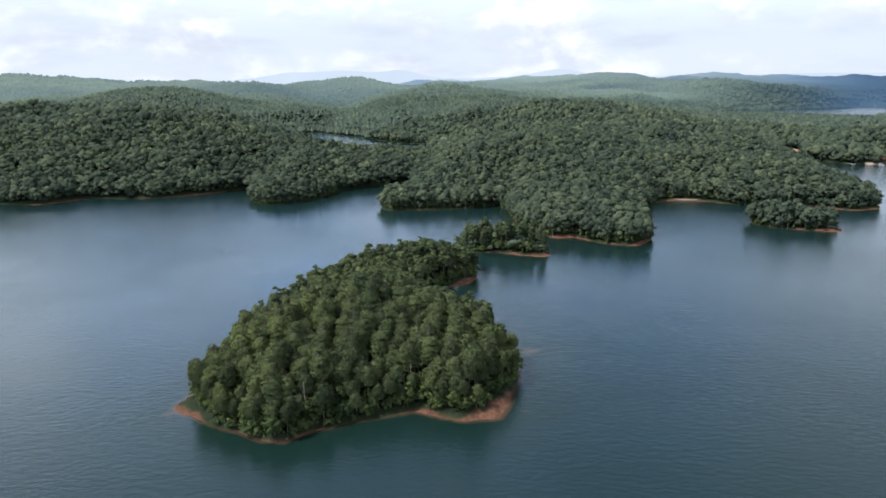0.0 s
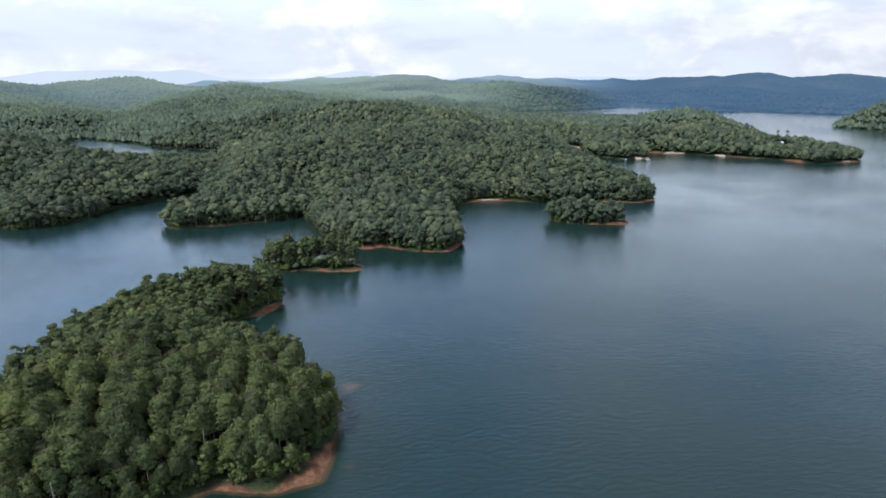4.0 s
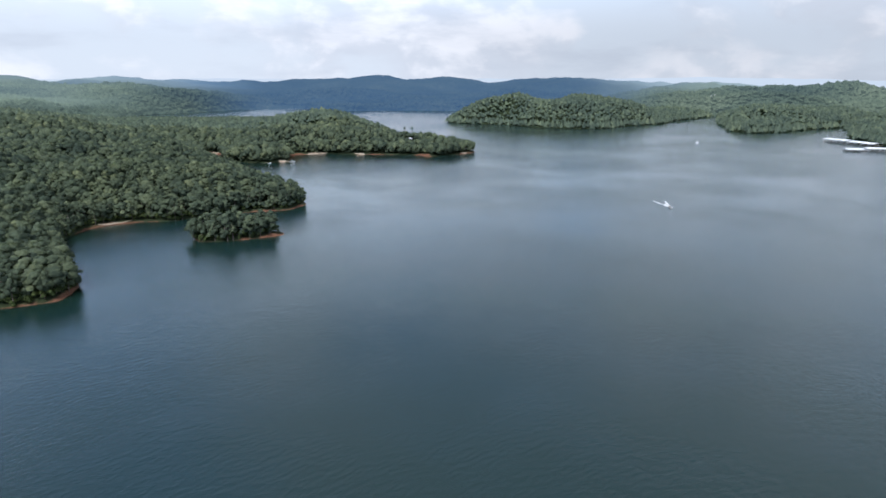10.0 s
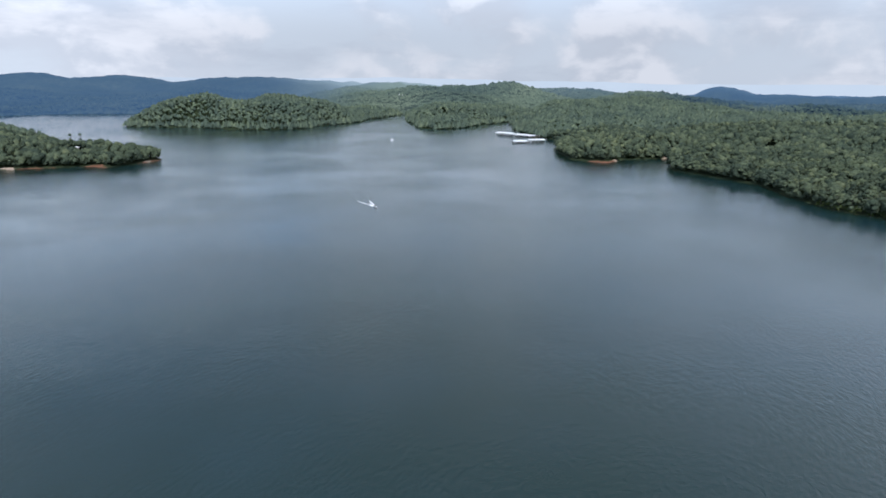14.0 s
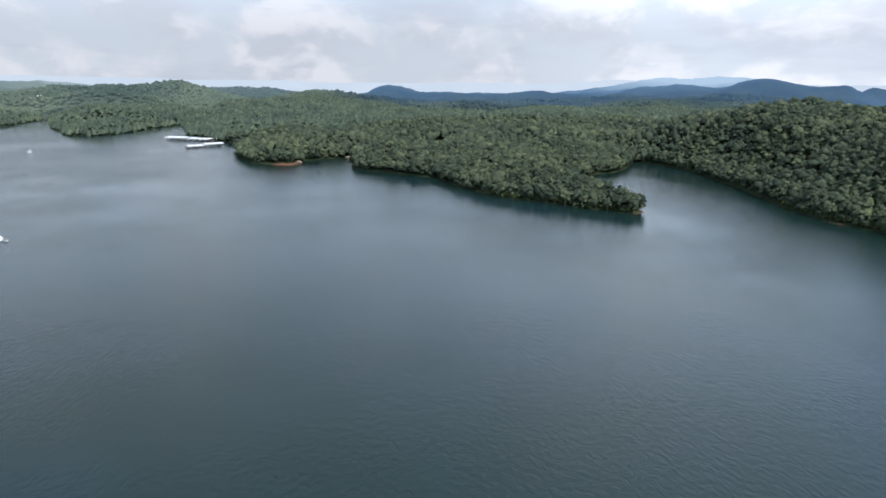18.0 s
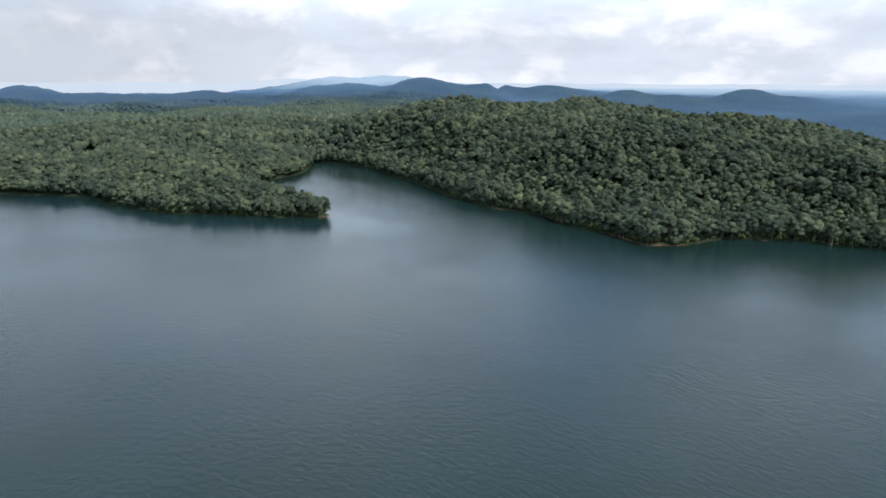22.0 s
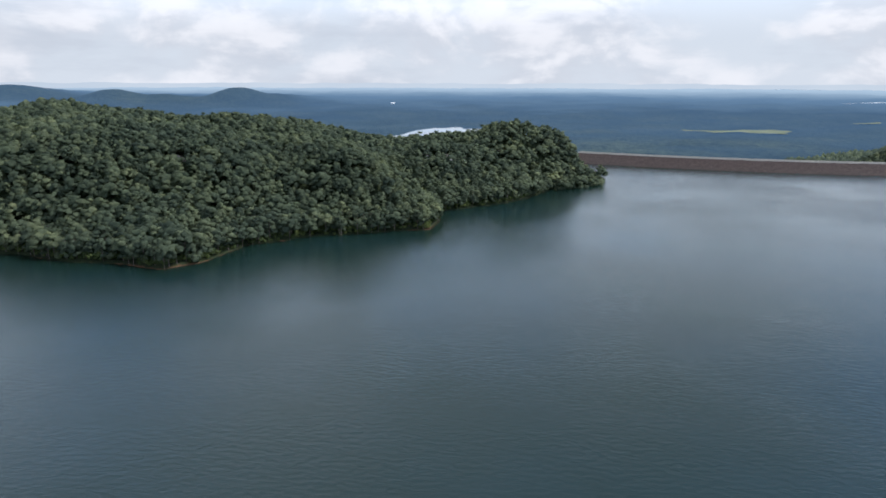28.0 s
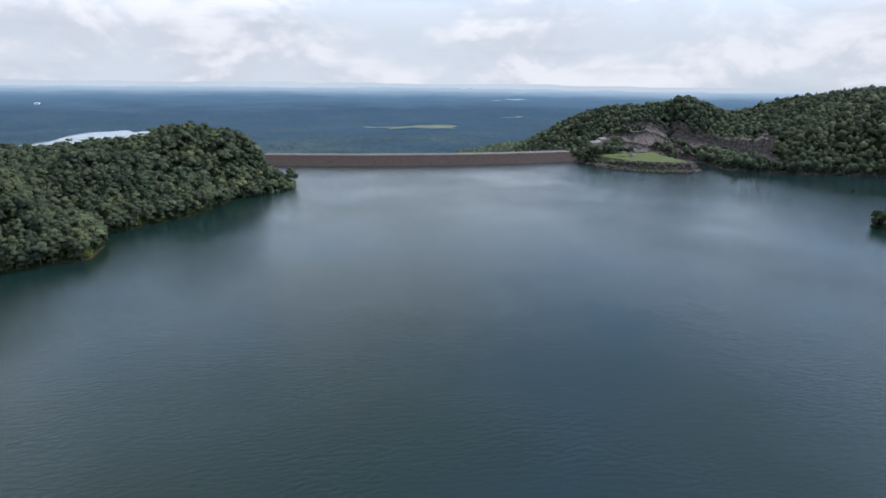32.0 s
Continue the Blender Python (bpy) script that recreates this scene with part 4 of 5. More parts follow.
young_tpl = [lobed_crown(680 + k, 5.5 + 1.6 * (k % 4), 2.0 + 0.35 * (k % 3), 9, 1, 14, 0.55, 0.04, 0.8, 0.9, 1.6, 0.75) for k in range(8)]
woods_mesh("island_edge_woods", young_tpl, ex[k_], ey[k_], ez[k_], "leafy young trees with low boughs above the clay bank", M_shrub, (0.6, 1.25))
sx, sy, sz, ss_ = sites(2.3, 100, 640, -0.6)
k_ = (ss_ < 7.5) & (ss_ > -0.4 + 0.75 * bare_width(sx, sy))
shrub_tpl = [lobed_crown(700 + k, 3.4 + 1.1 * (k % 4), 1.3 + 0.25 * (k % 3), 3, 1, 6, 0.6, 0.05, 0.9, 0.9, 1.5, 0.85) for k in range(8)]
woods_mesh("shore_shrubs", shrub_tpl, sx[k_], sy[k_], sz[k_], "low green bushes along the clay banks", M_shrub, (0.6, 1.3))


# ---------------------------------------------------------------- things: small builders
def box_bm(bm, x0, y0, z0, x1, y1, z1):
    q = [bm.verts.new(c) for c in ((x0, y0, z0), (x1, y0, z0), (x1, y1, z0), (x0, y1, z0), (x0, y0, z1), (x1, y0, z1), (x1, y1, z1), (x0, y1, z1))]
    for f in ((3, 2, 1, 0), (4, 5, 6, 7), (0, 1, 5, 4), (1, 2, 6, 5), (2, 3, 7, 6), (3, 0, 4, 7)):
        bm.faces.new([q[i] for i in f])
    return bm


def box(name, x0, y0, z0, x1, y1, z1, mat, parent, label="", bevel=0.0):
    bm = box_bm(bmesh.new(), x0, y0, z0, x1, y1, z1)
    if bevel:
        bmesh.ops.bevel(bm, geom=bm.edges[:], offset=bevel, segments=1, affect="EDGES")
    return part(name, bm, mat, parent, label)


def gable(name, x0, y0, x1, y1, z, rise, over, mat, parent, thick=0.25):
    """A pitched roof with its ridge along x."""
    bm = bmesh.new()
    x0, x1, y0, y1 = x0 - over, x1 + over, y0 - over, y1 + over
    ym = (y0 + y1) / 2
    prof = [(y0, z), (ym, z + rise), (y1, z), (y1, z - thick), (ym, z + rise - thick), (y0, z - thick)]
    a = [bm.verts.new((x0, py, pz)) for py, pz in prof]
    b = [bm.verts.new((x1, py, pz)) for py, pz in prof]
    for i in range(6):
        bm.faces.new((a[i], a[(i + 1) % 6], b[(i + 1) % 6], b[i]))
    for q in (a, b):
        bm.faces.new((q[0], q[1], q[4], q[5]))
        bm.faces.new((q[1], q[2], q[3], q[4]))
    bmesh.ops.recalc_face_normals(bm, faces=bm.faces[:])
    return part(name, bm, mat, parent)


def at_ground(x, y):
    return float(ground_height(np.array([float(x)]), np.array([float(y)]))[0])


def house(x, y, turn, w, d, h, label, wall_mat=None, roof_mat=None, z=None):
    top = tagged(new("house"), label, "house")
    top.matrix_basis = pose(x, y, at_ground(x, y) - 0.3 if z is None else z, 0, 0, turn)
    wall = box("wall", -w / 2, -d / 2, -1.5, w / 2, d / 2, h, wall_mat or M_wall, top)
    gable("roof", -w / 2, -d / 2, w / 2, d / 2, h, d * 0.24, 0.7, roof_mat or M_roof, top)
    for gx_ in (-w / 2, w / 2 - 0.25):
        bm = bmesh.new()
        q = [(gx_, -d / 2, h), (gx_, d / 2, h), (gx_, 0, h + d * 0.22)]
        a = [bm.verts.new(c) for c in q]
        b = [bm.verts.new((c[0] + 0.25, c[1], c[2])) for c in q]
        bm.faces.new(a[::-1])
        bm.faces.new(b)
        for i in range(3):
            bm.faces.new((a[i], a[(i + 1) % 3], b[(i + 1) % 3], b[i]))
        part("gable_wall", bm, wall_mat or M_wall, top)
    for side in (-1, 1):
        for k in range(max(2, int(w / 3.2))):
            cx = -w / 2 + (k + 0.5) * w / max(2, int(w / 3.2))
            y0 = side * (d / 2 + 0.03)
            win = box("window", cx - 0.6, min(y0, y0 - side * 0.1), 0.9, cx + 0.6, max(y0, y0 - side * 0.1), 2.2, M_white, top)
            box("pane", cx - 0.5, min(y0, y0 + side * 0.02), 1.0, cx + 0.5, max(y0, y0 + side * 0.02), 2.1, M_glass, win)
    box("door", -0.5, -d / 2 - 0.06, 0, 0.5, -d / 2 + 0.05, 2.05, M_wood, top)
    return top


def boat(x, y, turn, label, long=6.5, canopy=False, paint=None):
    top = tagged(new("boat"), label, "boat")
    top.matrix_basis = pose(x, y, 0.05, 0, 0, turn)
    bm = bmesh.new()
    w = long * 0.19
    sect = []
    for k in range(8):
        u = k / 7
        half = w * (1 - max(0, (u - 0.45) / 0.55) ** 2.2) + 0.03
        lift = 0.35 * max(0, (u - 0.5) * 2) ** 2
        xk = -long / 2 + u * long
        sect.append([bm.verts.new(c) for c in ((xk, -half, 0.75 + lift), (xk, -half * 0.82, 0.05 + lift * 0.6), (xk, 0, -0.25 + lift), (xk, half * 0.82, 0.05 + lift * 0.6), (xk, half, 0.75 + lift))])
    for a, b in zip(sect, sect[1:]):
        for i in range(4):
            bm.faces.new((a[i], b[i], b[i + 1], a[i + 1]))
    bm.faces.new(sect[0])
    part("hull", bm, paint or M_white, top)
    bm = bmesh.new()
    rows = []
    for k in range(8):
        u = k / 7
        half = (w * (1 - max(0, (u - 0.45) / 0.55) ** 2.2) + 0.03) * 0.98
        rows.append([bm.verts.new((-long / 2 + u * long, sgn * half, (0.72 if u > 0.55 else 0.45) + 0.35 * max(0, (u - 0.5) * 2) ** 2)) for sgn in (-1, 1)])
    for a, b in zip(rows, rows[1:]):
        bm.faces.new((a[0], b[0], b[1], a[1]))
    part("deck", bm, paint or M_white, top)
    box("seat", -long * 0.30, -w * 0.7, 0.45, -long * 0.18, w * 0.7, 0.95, M_wood, top, bevel=0.06)
    box("seat", -long * 0.05, -w * 0.6, 0.45, long * 0.03, w * 0.6, 0.95, M_wood, top, bevel=0.06)
    bm = bmesh.new()
    q = [bm.verts.new(c) for c in ((long * 0.08, -w * 0.8, 0.75), (long * 0.16, 0, 0.85), (long * 0.08, w * 0.8, 0.75), (0.0, w * 0.7, 1.3), (long * 0.06, 0, 1.35), (0.0, -w * 0.7, 1.3))]
    bm.faces.new((q[0], q[1], q[4], q[5]))
    bm.faces.new((q[1], q[2], q[3], q[4]))
    part("windshield", bm, M_glass, top)
    box("outboard_motor", -long / 2 - 0.55, -0.22, -0.2, -long / 2, 0.22, 1.15, M_dark, top, bevel=0.08)
    if canopy:
        box("canopy", -long * 0.38, -w * 0.9, 2.2, long * 0.12, w * 0.9, 2.32, M_roof_white, top)
        for px in (-long * 0.36, long * 0.10):
            for py in (-w * 0.85, w * 0.85):
                box("post", px - 0.04, py - 0.04, 0.5, px + 0.04, py + 0.04, 2.2, M_white, top)
    return top


def covered_dock(x0, y0, x1, y1, wide, roofs, label):
    long = math.hypot(x1 - x0, y1 - y0)
    top = tagged(new("covered_dock"), label, "dock", "marina docks")
    top.matrix_basis = pose(x0, y0, 0, 0, 0, math.degrees(math.atan2(y1 - y0, x1 - x0)))
    box("deck", 0, -1.2, 0.15, long, 1.2, 0.55, M_wood, top)
    n = int(long / 6)
    for k in range(n + 1):
        px = k * long / n
        box("finger_pier", px - 0.4, -wide / 2, 0.15, px + 0.4, wide / 2, 0.5, M_wood, top)
        for py in (-wide / 2 + 0.3, wide / 2 - 0.3):
            box("post", px - 0.12, py - 0.12, -2, px + 0.12, py + 0.12, 4.4, M_roof_white, top)
    for a, b, z in roofs:
        gable("roof", a * long, -wide / 2, b * long, wide / 2, z, 1.3, 0.8, M_roof_white, top, 0.45)
    return top, long


# ---------------------------------------------------------------- the dam
def dam_line(u):
    a, b, c = Vector((48, -880)), Vector((-180, -794)), Vector((-398, -806))
    p = a * (1 - u) ** 2 + b * 2 * u * (1 - u) + c * u * u
    d = (b - a) * (1 - u) + (c - b) * u
    d.normalize()
    return p, Vector((-d.y, d.x)) if -d.y * 0 + d.x < 0 else Vector((d.y, -d.x))


def dam_strip(name, section, mat, parent, uneven=0.0, steps=90):
    """section: distance downstream from the waterline and height."""
    bm = bmesh.new()
    rows_ = []
    for k in range(steps + 1):
        p, n = dam_line(k / steps)
        rows_.append([bm.verts.new((p.x + n.x * o, p.y + n.y * o, z + uneven * random.uniform(-1, 1))) for o, z in section])
    for a, b in zip(rows_, rows_[1:]):
        for i in range(len(section) - 1):
            bm.faces.new((a[i], b[i], b[i + 1], a[i + 1]))
    bmesh.ops.recalc_face_normals(bm, faces=bm.faces[:])
    return part(name, bm, mat, parent)


dam = tagged(new("dam"), "long embankment dam of reddish-brown broken rock with a crest road", "dam")
dam_strip("upstream_face", [(-14, -7), (-6, -3), (0, 0.2), (6, 3.1), (12, 6.0), (18, 9.0), (23, 11.6)], M_riprap, dam, 0.3)
dam_strip("shoulder", [(22.5, 11.5), (23.5, 12), (35, 12), (36, 11.4)], M_road, dam)
dam_strip("road", [(26, 12.06), (26, 12.14), (33, 12.14), (33, 12.06)], M_road, dam)
dam_strip("guard_wall", [(24.4, 12), (24.4, 12.8), (24.9, 12.8), (24.9, 12)], M_wall, dam)
dam_strip("guard_wall", [(34, 12), (34, 12.8), (34.5, 12.8), (34.5, 12)], M_wall, dam)
dam_strip("downstream_face", [(35.5, 11.8), (60, 0), (100, -20), (160, -52)], M_riprap, dam, 0.3)


# loose rock: dam face, knob and quarry shores
def rock_field(name, x, y, z, size, label):
    g = np.random.default_rng(9)
    bm = bmesh.new()
    bmesh.ops.create_icosphere(bm, subdivisions=1, radius=1.0)
    bm.verts.ensure_lookup_table()
    v = np.array([tuple(q.co) for q in bm.verts])
    f = np.array([[q.index for q in p.verts] for p in bm.faces])
    bm.free()
    n, vs, fs = 0, [], []
    for k in range(6):
        t = v * (1 + g.uniform(-0.35, 0.3, (len(v), 1))) * [1.2, 0.9, 0.7]
        m = np.arange(len(x)) % 6 == k
        a, b = scatter((t, f), x[m], y[m], z[m], g.uniform(0, 6.28, int(m.sum())), size[m], np.ones(int(m.sum())))
        vs.append(a)
        fs.append(b + n)
        n += len(a)
    return tagged(new(name, mesh_from(name, np.concatenate(vs), np.concatenate(fs), M_rock)), label, "rocks", kind="stuff")


def shore_points(outline, spacing, reach):
    x0, y0 = np.min(outline, 0) - 8
    x1, y1 = np.max(outline, 0) + 8
    x, y = np.meshgrid(np.arange(x0, x1, spacing), np.arange(y0, y1, spacing))
    x = (x + rng.uniform(-0.5, 0.5, x.shape) * spacing).ravel()
    y = (y + rng.uniform(-0.5, 0.5, y.shape) * spacing).ravel()
    q = shore(x, y)
    k = (q > -1.5) & (q < reach)
    return x[k], y[k], ground_height(x[k], y[k], q[k])


kx, ky, kz = shore_points(LAND["knob"], 2.1, 13)
rock_field("knob_rocks", kx, ky, kz, rng.uniform(1.0, 2.6, len(kx)), "broken grey-brown rock round a grassy knob")
ax_, ay_, az_ = shore_points([(-600, -830), (-530, -650), (-700, -550)], 2.6, 9)
rock_field("quarry_rocks", ax_, ay_, az_, rng.uniform(0.9, 2.2, len(ax_)), "broken grey-brown rock along the quarry shore")

# lawn on the knob
lx, ly = np.meshgrid(np.arange(-520, -385, 2.5), np.arange(-815, -660, 2.5))
lawn_s = inside_by(LAND["knob"], lx.ravel(), ly.ravel()).reshape(lx.shape)
lz = ground_height(lx.ravel(), ly.ravel()).reshape(lx.shape) + 0.25
n1, n0 = lx.shape
i_, j_ = np.meshgrid(np.arange(n1 - 1), np.arange(n0 - 1), indexing="ij")
lf = np.stack([i_ * n0 + j_, i_ * n0 + j_ + 1, (i_ + 1) * n0 + j_ + 1, (i_ + 1) * n0 + j_], -1).reshape(-1, 4)
lf = lf[(lawn_s.ravel()[lf] > 14 + 2 * value_noise(lx.ravel()[lf] / 9, ly.ravel()[lf] / 9, 5)).all(1)]
lv, lf = used_only(np.stack([lx.ravel(), ly.ravel(), lz.ravel()], 1), lf)
tagged(new("lawn", mesh_from("lawn", lv, lf, M_grass, True)), "mown bright green lawn on a rocky knob", "lawn", kind="structure")
house(-448, -752, 35, 9, 6, 3.0, "small dark-roofed picnic shelter on the lawn")
house(-462, -868, 20, 26, 11, 5.0, "long pale flat building beside the dam", M_wall, M_road)
house(-486, -884, 20, 16, 9, 4.5, "pale low building beside the dam", M_wall, M_road)


# quarried rock steps
def rock_step(line):
    top = tagged(new("rock_face"), "bare grey-brown quarried rock face on a wooded hillside", "rock face", "quarry steps")
    bm = bmesh.new()
    rows_ = []
    for (ax, ay, ah), (bx_, by_, bh) in zip(line, line[1:]):
        n = max(3, int(math.hypot(bx_ - ax, by_ - ay) / 3))
        for k in range(n):
            u = k / n
            x, y, h = ax + (bx_ - ax) * u, ay + (by_ - ay) * u, ah + (bh - ah) * u
            h *= 0.85 + 0.35 * noise.noise((x * 0.09, y * 0.09, 0)) + random.uniform(-0.06, 0.06)
            z = at_ground(x, y)
            j = noise.noise((x * 0.12, y * 0.12, 4)) * 3.5
            cut = []
            for m in range(7):
                e = m / 6
                o = -6 + 1.5 * e * 3 + j * (1 - 0.3 * e) + random.uniform(-0.7, 0.7) + (2.2 if m >= 3 else 0)
                cut.append(bm.verts.new((x - 0.66 * o, y - 0.75 * o, z - 4 + (h + 4) * e + random.uniform(-0.5, 0.5))))
            cut.append(bm.verts.new((x - 0.66 * 26, y - 0.75 * 26, z + h + 0.5)))
            rows_.append(cut)
    for a, b in zip(rows_, rows_[1:]):
        for i in range(7):
            bm.faces.new((a[i], b[i], b[i + 1], a[i + 1]))
    bmesh.ops.recalc_face_normals(bm, faces=bm.faces[:])
    part("cliff", bm, M_rock, top)
    return top


for line in QUARRY:
    rock_step(line)


# trodden stone floor of the quarry, below its steps
def quarry_floor():
    x, y = np.meshgrid(np.arange(-700, -470, 4.0), np.arange(-940, -640, 4.0))
    n1, n0 = x.shape
    x, y = x.ravel(), y.ravel()
    near = np.full(x.shape, 1e9)
    for line in QUARRY:
        near = np.minimum(near, near_line([(px + 12, py + 13) for px, py, _ in line], x, y))
    keep = (near + 4 * value_noise(x / 14, y / 14, 61) < 13) & (shore(x, y) > 3)
    z = ground_height(x, y) + 0.5 + 0.5 * value_noise(x / 6, y / 6, 62)
    i, j = np.meshgrid(np.arange(n1 - 1), np.arange(n0 - 1), indexing="ij")
    f = np.stack([i * n0 + j, i * n0 + j + 1, (i + 1) * n0 + j + 1, (i + 1) * n0 + j], -1).reshape(-1, 4)
    v, f = used_only(np.stack([x, y, z], 1), f[keep[f].all(1)])
    tagged(new("quarry_floor", mesh_from("quarry_floor", v, f, M_rock, True)), "bare grey stone floor of a quarry", "quarry floor", kind="structure")


quarry_floor()

def slab(name, x, y, turn, long, wide, mat, label, rise=0.0):
    z0 = at_ground(x, y)
    bm = box_bm(bmesh.new(), -long / 2, -wide / 2, -0.6, long / 2, wide / 2, 0.14)
    bmesh.ops.bevel(bm, geom=bm.edges[:], offset=0.05, segments=1, affect="EDGES")
    ob = part(name, bm, mat, None)
    ob.matrix_basis = pose(x, y, max(z0, 0.1), 0, rise, turn)
    return tagged(ob, label, name.replace("_", " "), kind="structure")


# ---------------------------------------------------------------- marina
d1, n1_ = covered_dock(1352, 298, 1311, 218, 24, [(0.0, 0.47, 5.4), (0.51, 0.74, 4.2), (0.77, 1.0, 3.8)], "long covered marina dock with white metal roofs")
d2, n2_ = covered_dock(1196, 246, 1219, 194, 20, [(0.0, 0.42, 3.2), (0.48, 1.0, 5.0)], "shorter covered marina dock with white metal roofs")
for k in range(14):
    u = 0.05 + 0.9 * k / 13
    side = 6.2 if k % 2 else -6.2
    m = d1.matrix_basis @ Vector((u * n1_, side, 0))
    boat(m.x, m.y, math.degrees(math.atan2(92, -48)) * -1 + (0 if k % 2 else 180) + 207, "white motor boat moored under a dock roof", 6.0 + (k % 3) * 0.7, k % 3 == 0)
for k in range(8):
    m = d2.matrix_basis @ Vector(((0.08 + 0.84 * k / 7) * n2_, 5.2 if k % 2 else -5.2, 0))
    boat(m.x, m.y, 24 + (0 if k % 2 else 180), "white motor boat moored under a dock roof", 5.8 + (k % 3) * 0.6, k % 2 == 0)
slab("boat_ramp", 1226, 172, 80, 26, 9, M_road, "pale concrete boat ramp beside the marina docks", 3)
house(1262, 160, 35, 14, 8, 3.5, "small pale marina store at the water's edge", M_white, M_roof)
house(1382, 178, 20, 18, 9, 4.0, "white-roofed marina building among trees", M_wall, M_roof_white)

# ---------------------------------------------------------------- boats on the lake
runabout = boat(571, 275, -140, "white motor boat under way on open water", 7.5)


def wake(name, x, y, turn, long, spread, label):
    bm = bmesh.new()
    for sgn in (-1, 1):
        a = []
        for k in range(17):
            u = k / 16
            c = sgn * (0.7 + spread * u ** 0.9)
            w = 0.9 * (1 - 0.6 * u) * random.uniform(0.6, 1.3)
            a.append([bm.verts.new((-long * u, c + e * w, 0.06)) for e in (-1, 1)])
        for p, q in zip(a, a[1:]):
            bm.faces.new((p[0], q[0], q[1], p[1]))
    a = []
    for k in range(9):
        u = k / 8
        w = 1.3 * (1 - 0.7 * u) * random.uniform(0.7, 1.2)
        a.append([bm.verts.new((-long * 0.5 * u, e * w, 0.05)) for e in (-1, 1)])
    for p, q in zip(a, a[1:]):
        bm.faces.new((p[0], q[0], q[1], p[1]))
    ob = part(name, bm, M_white, None)
    ob.matrix_basis = pose(x, y, 0, 0, 0, turn)
    return tagged(ob, label, "wake", kind="stuff")


wake("wake", 573, 277, -140, 30, 4.5, "white foam trail behind a motor boat")
boat(1186, 471, 20, "small white boat far out on the water", 8.0, True)
wake("wake", 1182, 470, 20, 14, 2.0, "short white foam trail behind a boat")
boat(-546, -492, 60, "small dark fishing boat near the far shore", 5.5, False, M_dark)

# ---------------------------------------------------------------- east point landings
def pier(x, y, turn, long, label, mat=None):
    top = tagged(new("pier"), label, "pier")
    top.matrix_basis = pose(x, y, 0, 0, 0, turn)
    for k in range(int(long / 1.2)):
        box("plank", k * 1.2, -1.6, 0.55, k * 1.2 + 1.12, 1.6, 0.72, mat or M_wood, top)
    for k in range(int(long / 4) + 1):
        for py in (-1.5, 1.5):
            box("post", k * 4 - 0.1, py - 0.1, -2, k * 4 + 0.1, py + 0.1, 1.3, M_wood, top)
    return top


pier(546, 806, -60, 14, "pale wooden pier at a wooded point", M_sand)
pier(528, 818, -140, 10, "weathered wooden pier at a wooded point")
boat(552, 794, -60, "white boat tied to a pier", 6.5, True)
boat(524, 806, 20, "white boat tied to a pier", 6.0)


slab("boat_ramp", 743, 758, 35, 26, 7, M_sand, "pale concrete boat ramp at the water's edge", 5)
house(766, 776, 35, 10, 6, 3.2, "small shelter with a pale roof by a boat ramp", M_wall, M_roof_white)
house(771, 864, 10, 14, 8, 4, "white house on a wooded point", M_white, M_roof)
house(640, 938, 30, 12, 8, 4, "pale house among trees above the lake", M_wall, M_roof_white)


def sand_patch(x, y, long, wide):
    """A pale beach lying on the bank, along the water's edge."""
    at = lambda a, b: float(shore(np.array([a]), np.array([b]))[0])
    for _ in range(12):
        gx0, gy0 = at(x + 2, y) - at(x - 2, y), at(x, y + 2) - at(x, y - 2)
        n0 = math.hypot(gx0, gy0) + 1e-6
        step = max(-4.0, min(4.0, 1.6 - at(x, y)))
        x, y = x + gx0 / n0 * step, y + gy0 / n0 * step
    turn = math.atan2(gx0, -gy0)
    rr, aa = np.meshgrid(np.linspace(0, 1, 7), np.linspace(0, 2 * math.pi, 40, endpoint=False), indexing="ij")
    w = 1 + 0.18 * np.sin(3 * aa + x) + 0.1 * np.sin(5 * aa + y)
    u, v = rr * long / 2 * np.cos(aa) * w, rr * wide / 2 * np.sin(aa) * w
    px, py = (x + u * math.cos(turn) - v * math.sin(turn)).ravel(), (y + u * math.sin(turn) + v * math.cos(turn)).ravel()
    z = np.maximum(ground_height(px, py), -0.1) + 0.55 * (1 - rr.ravel() ** 2) + 0.1
    i, j = np.meshgrid(np.arange(6), np.arange(40), indexing="ij")
    f = np.stack([i * 40 + j, (i + 1) * 40 + j, (i + 1) * 40 + (j + 1) % 40, i * 40 + (j + 1) % 40], -1).reshape(-1, 4)
    tagged(new("sand_strip", mesh_from("sand_strip", np.stack([px, py, z], 1), f, M_sand, True)), "narrow pale sand beach below woods", "beach", kind="structure")


for px, py, long, wide in ((649, 879, 30, 7), (688, 802, 16, 5), (783, 690, 15, 3.5), (535, 968, 26, 8), (1060, 1152, 18, 8),
                           (971, 73, 14, 6), (1022, -2, 18, 3), (543, 802, 12, 6), (225, 574, 22, 1.4)):
    sand_patch(px, py, long, wide)
house(1046, 1172, 25, 13, 8, 4, "pale house on a wooded lake point", M_white, M_roof)


def bush_on_rock(x, y, seed):
    top = tagged(new("bush"), "small dark tree growing from a rock in the lake", "bush")
    bm = bmesh.new()
    bmesh.ops.create_icosphere(bm, subdivisions=2, radius=2.2)
    for v in bm.verts:
        v.co *= 1 + 0.25 * noise.noise(v.co * 0.9 + Vector((seed, 0, 0)))
        v.co.z *= 0.35
    part("rock", bm, M_rock, top)
    v, f, q = lobed_crown(seed, 9.0, 3.2, 8, 1, 14, 0.8, 0.08, 0.8)
    me = mesh_from("crown", v, f, M_leaf, True, q)
    point_values(me, "tone", np.full(len(v), 0.3))
    new("crown", me).parent = top
    top.matrix_basis = pose(x, y, 0)


bush_on_rock(1054, 1068, 811)
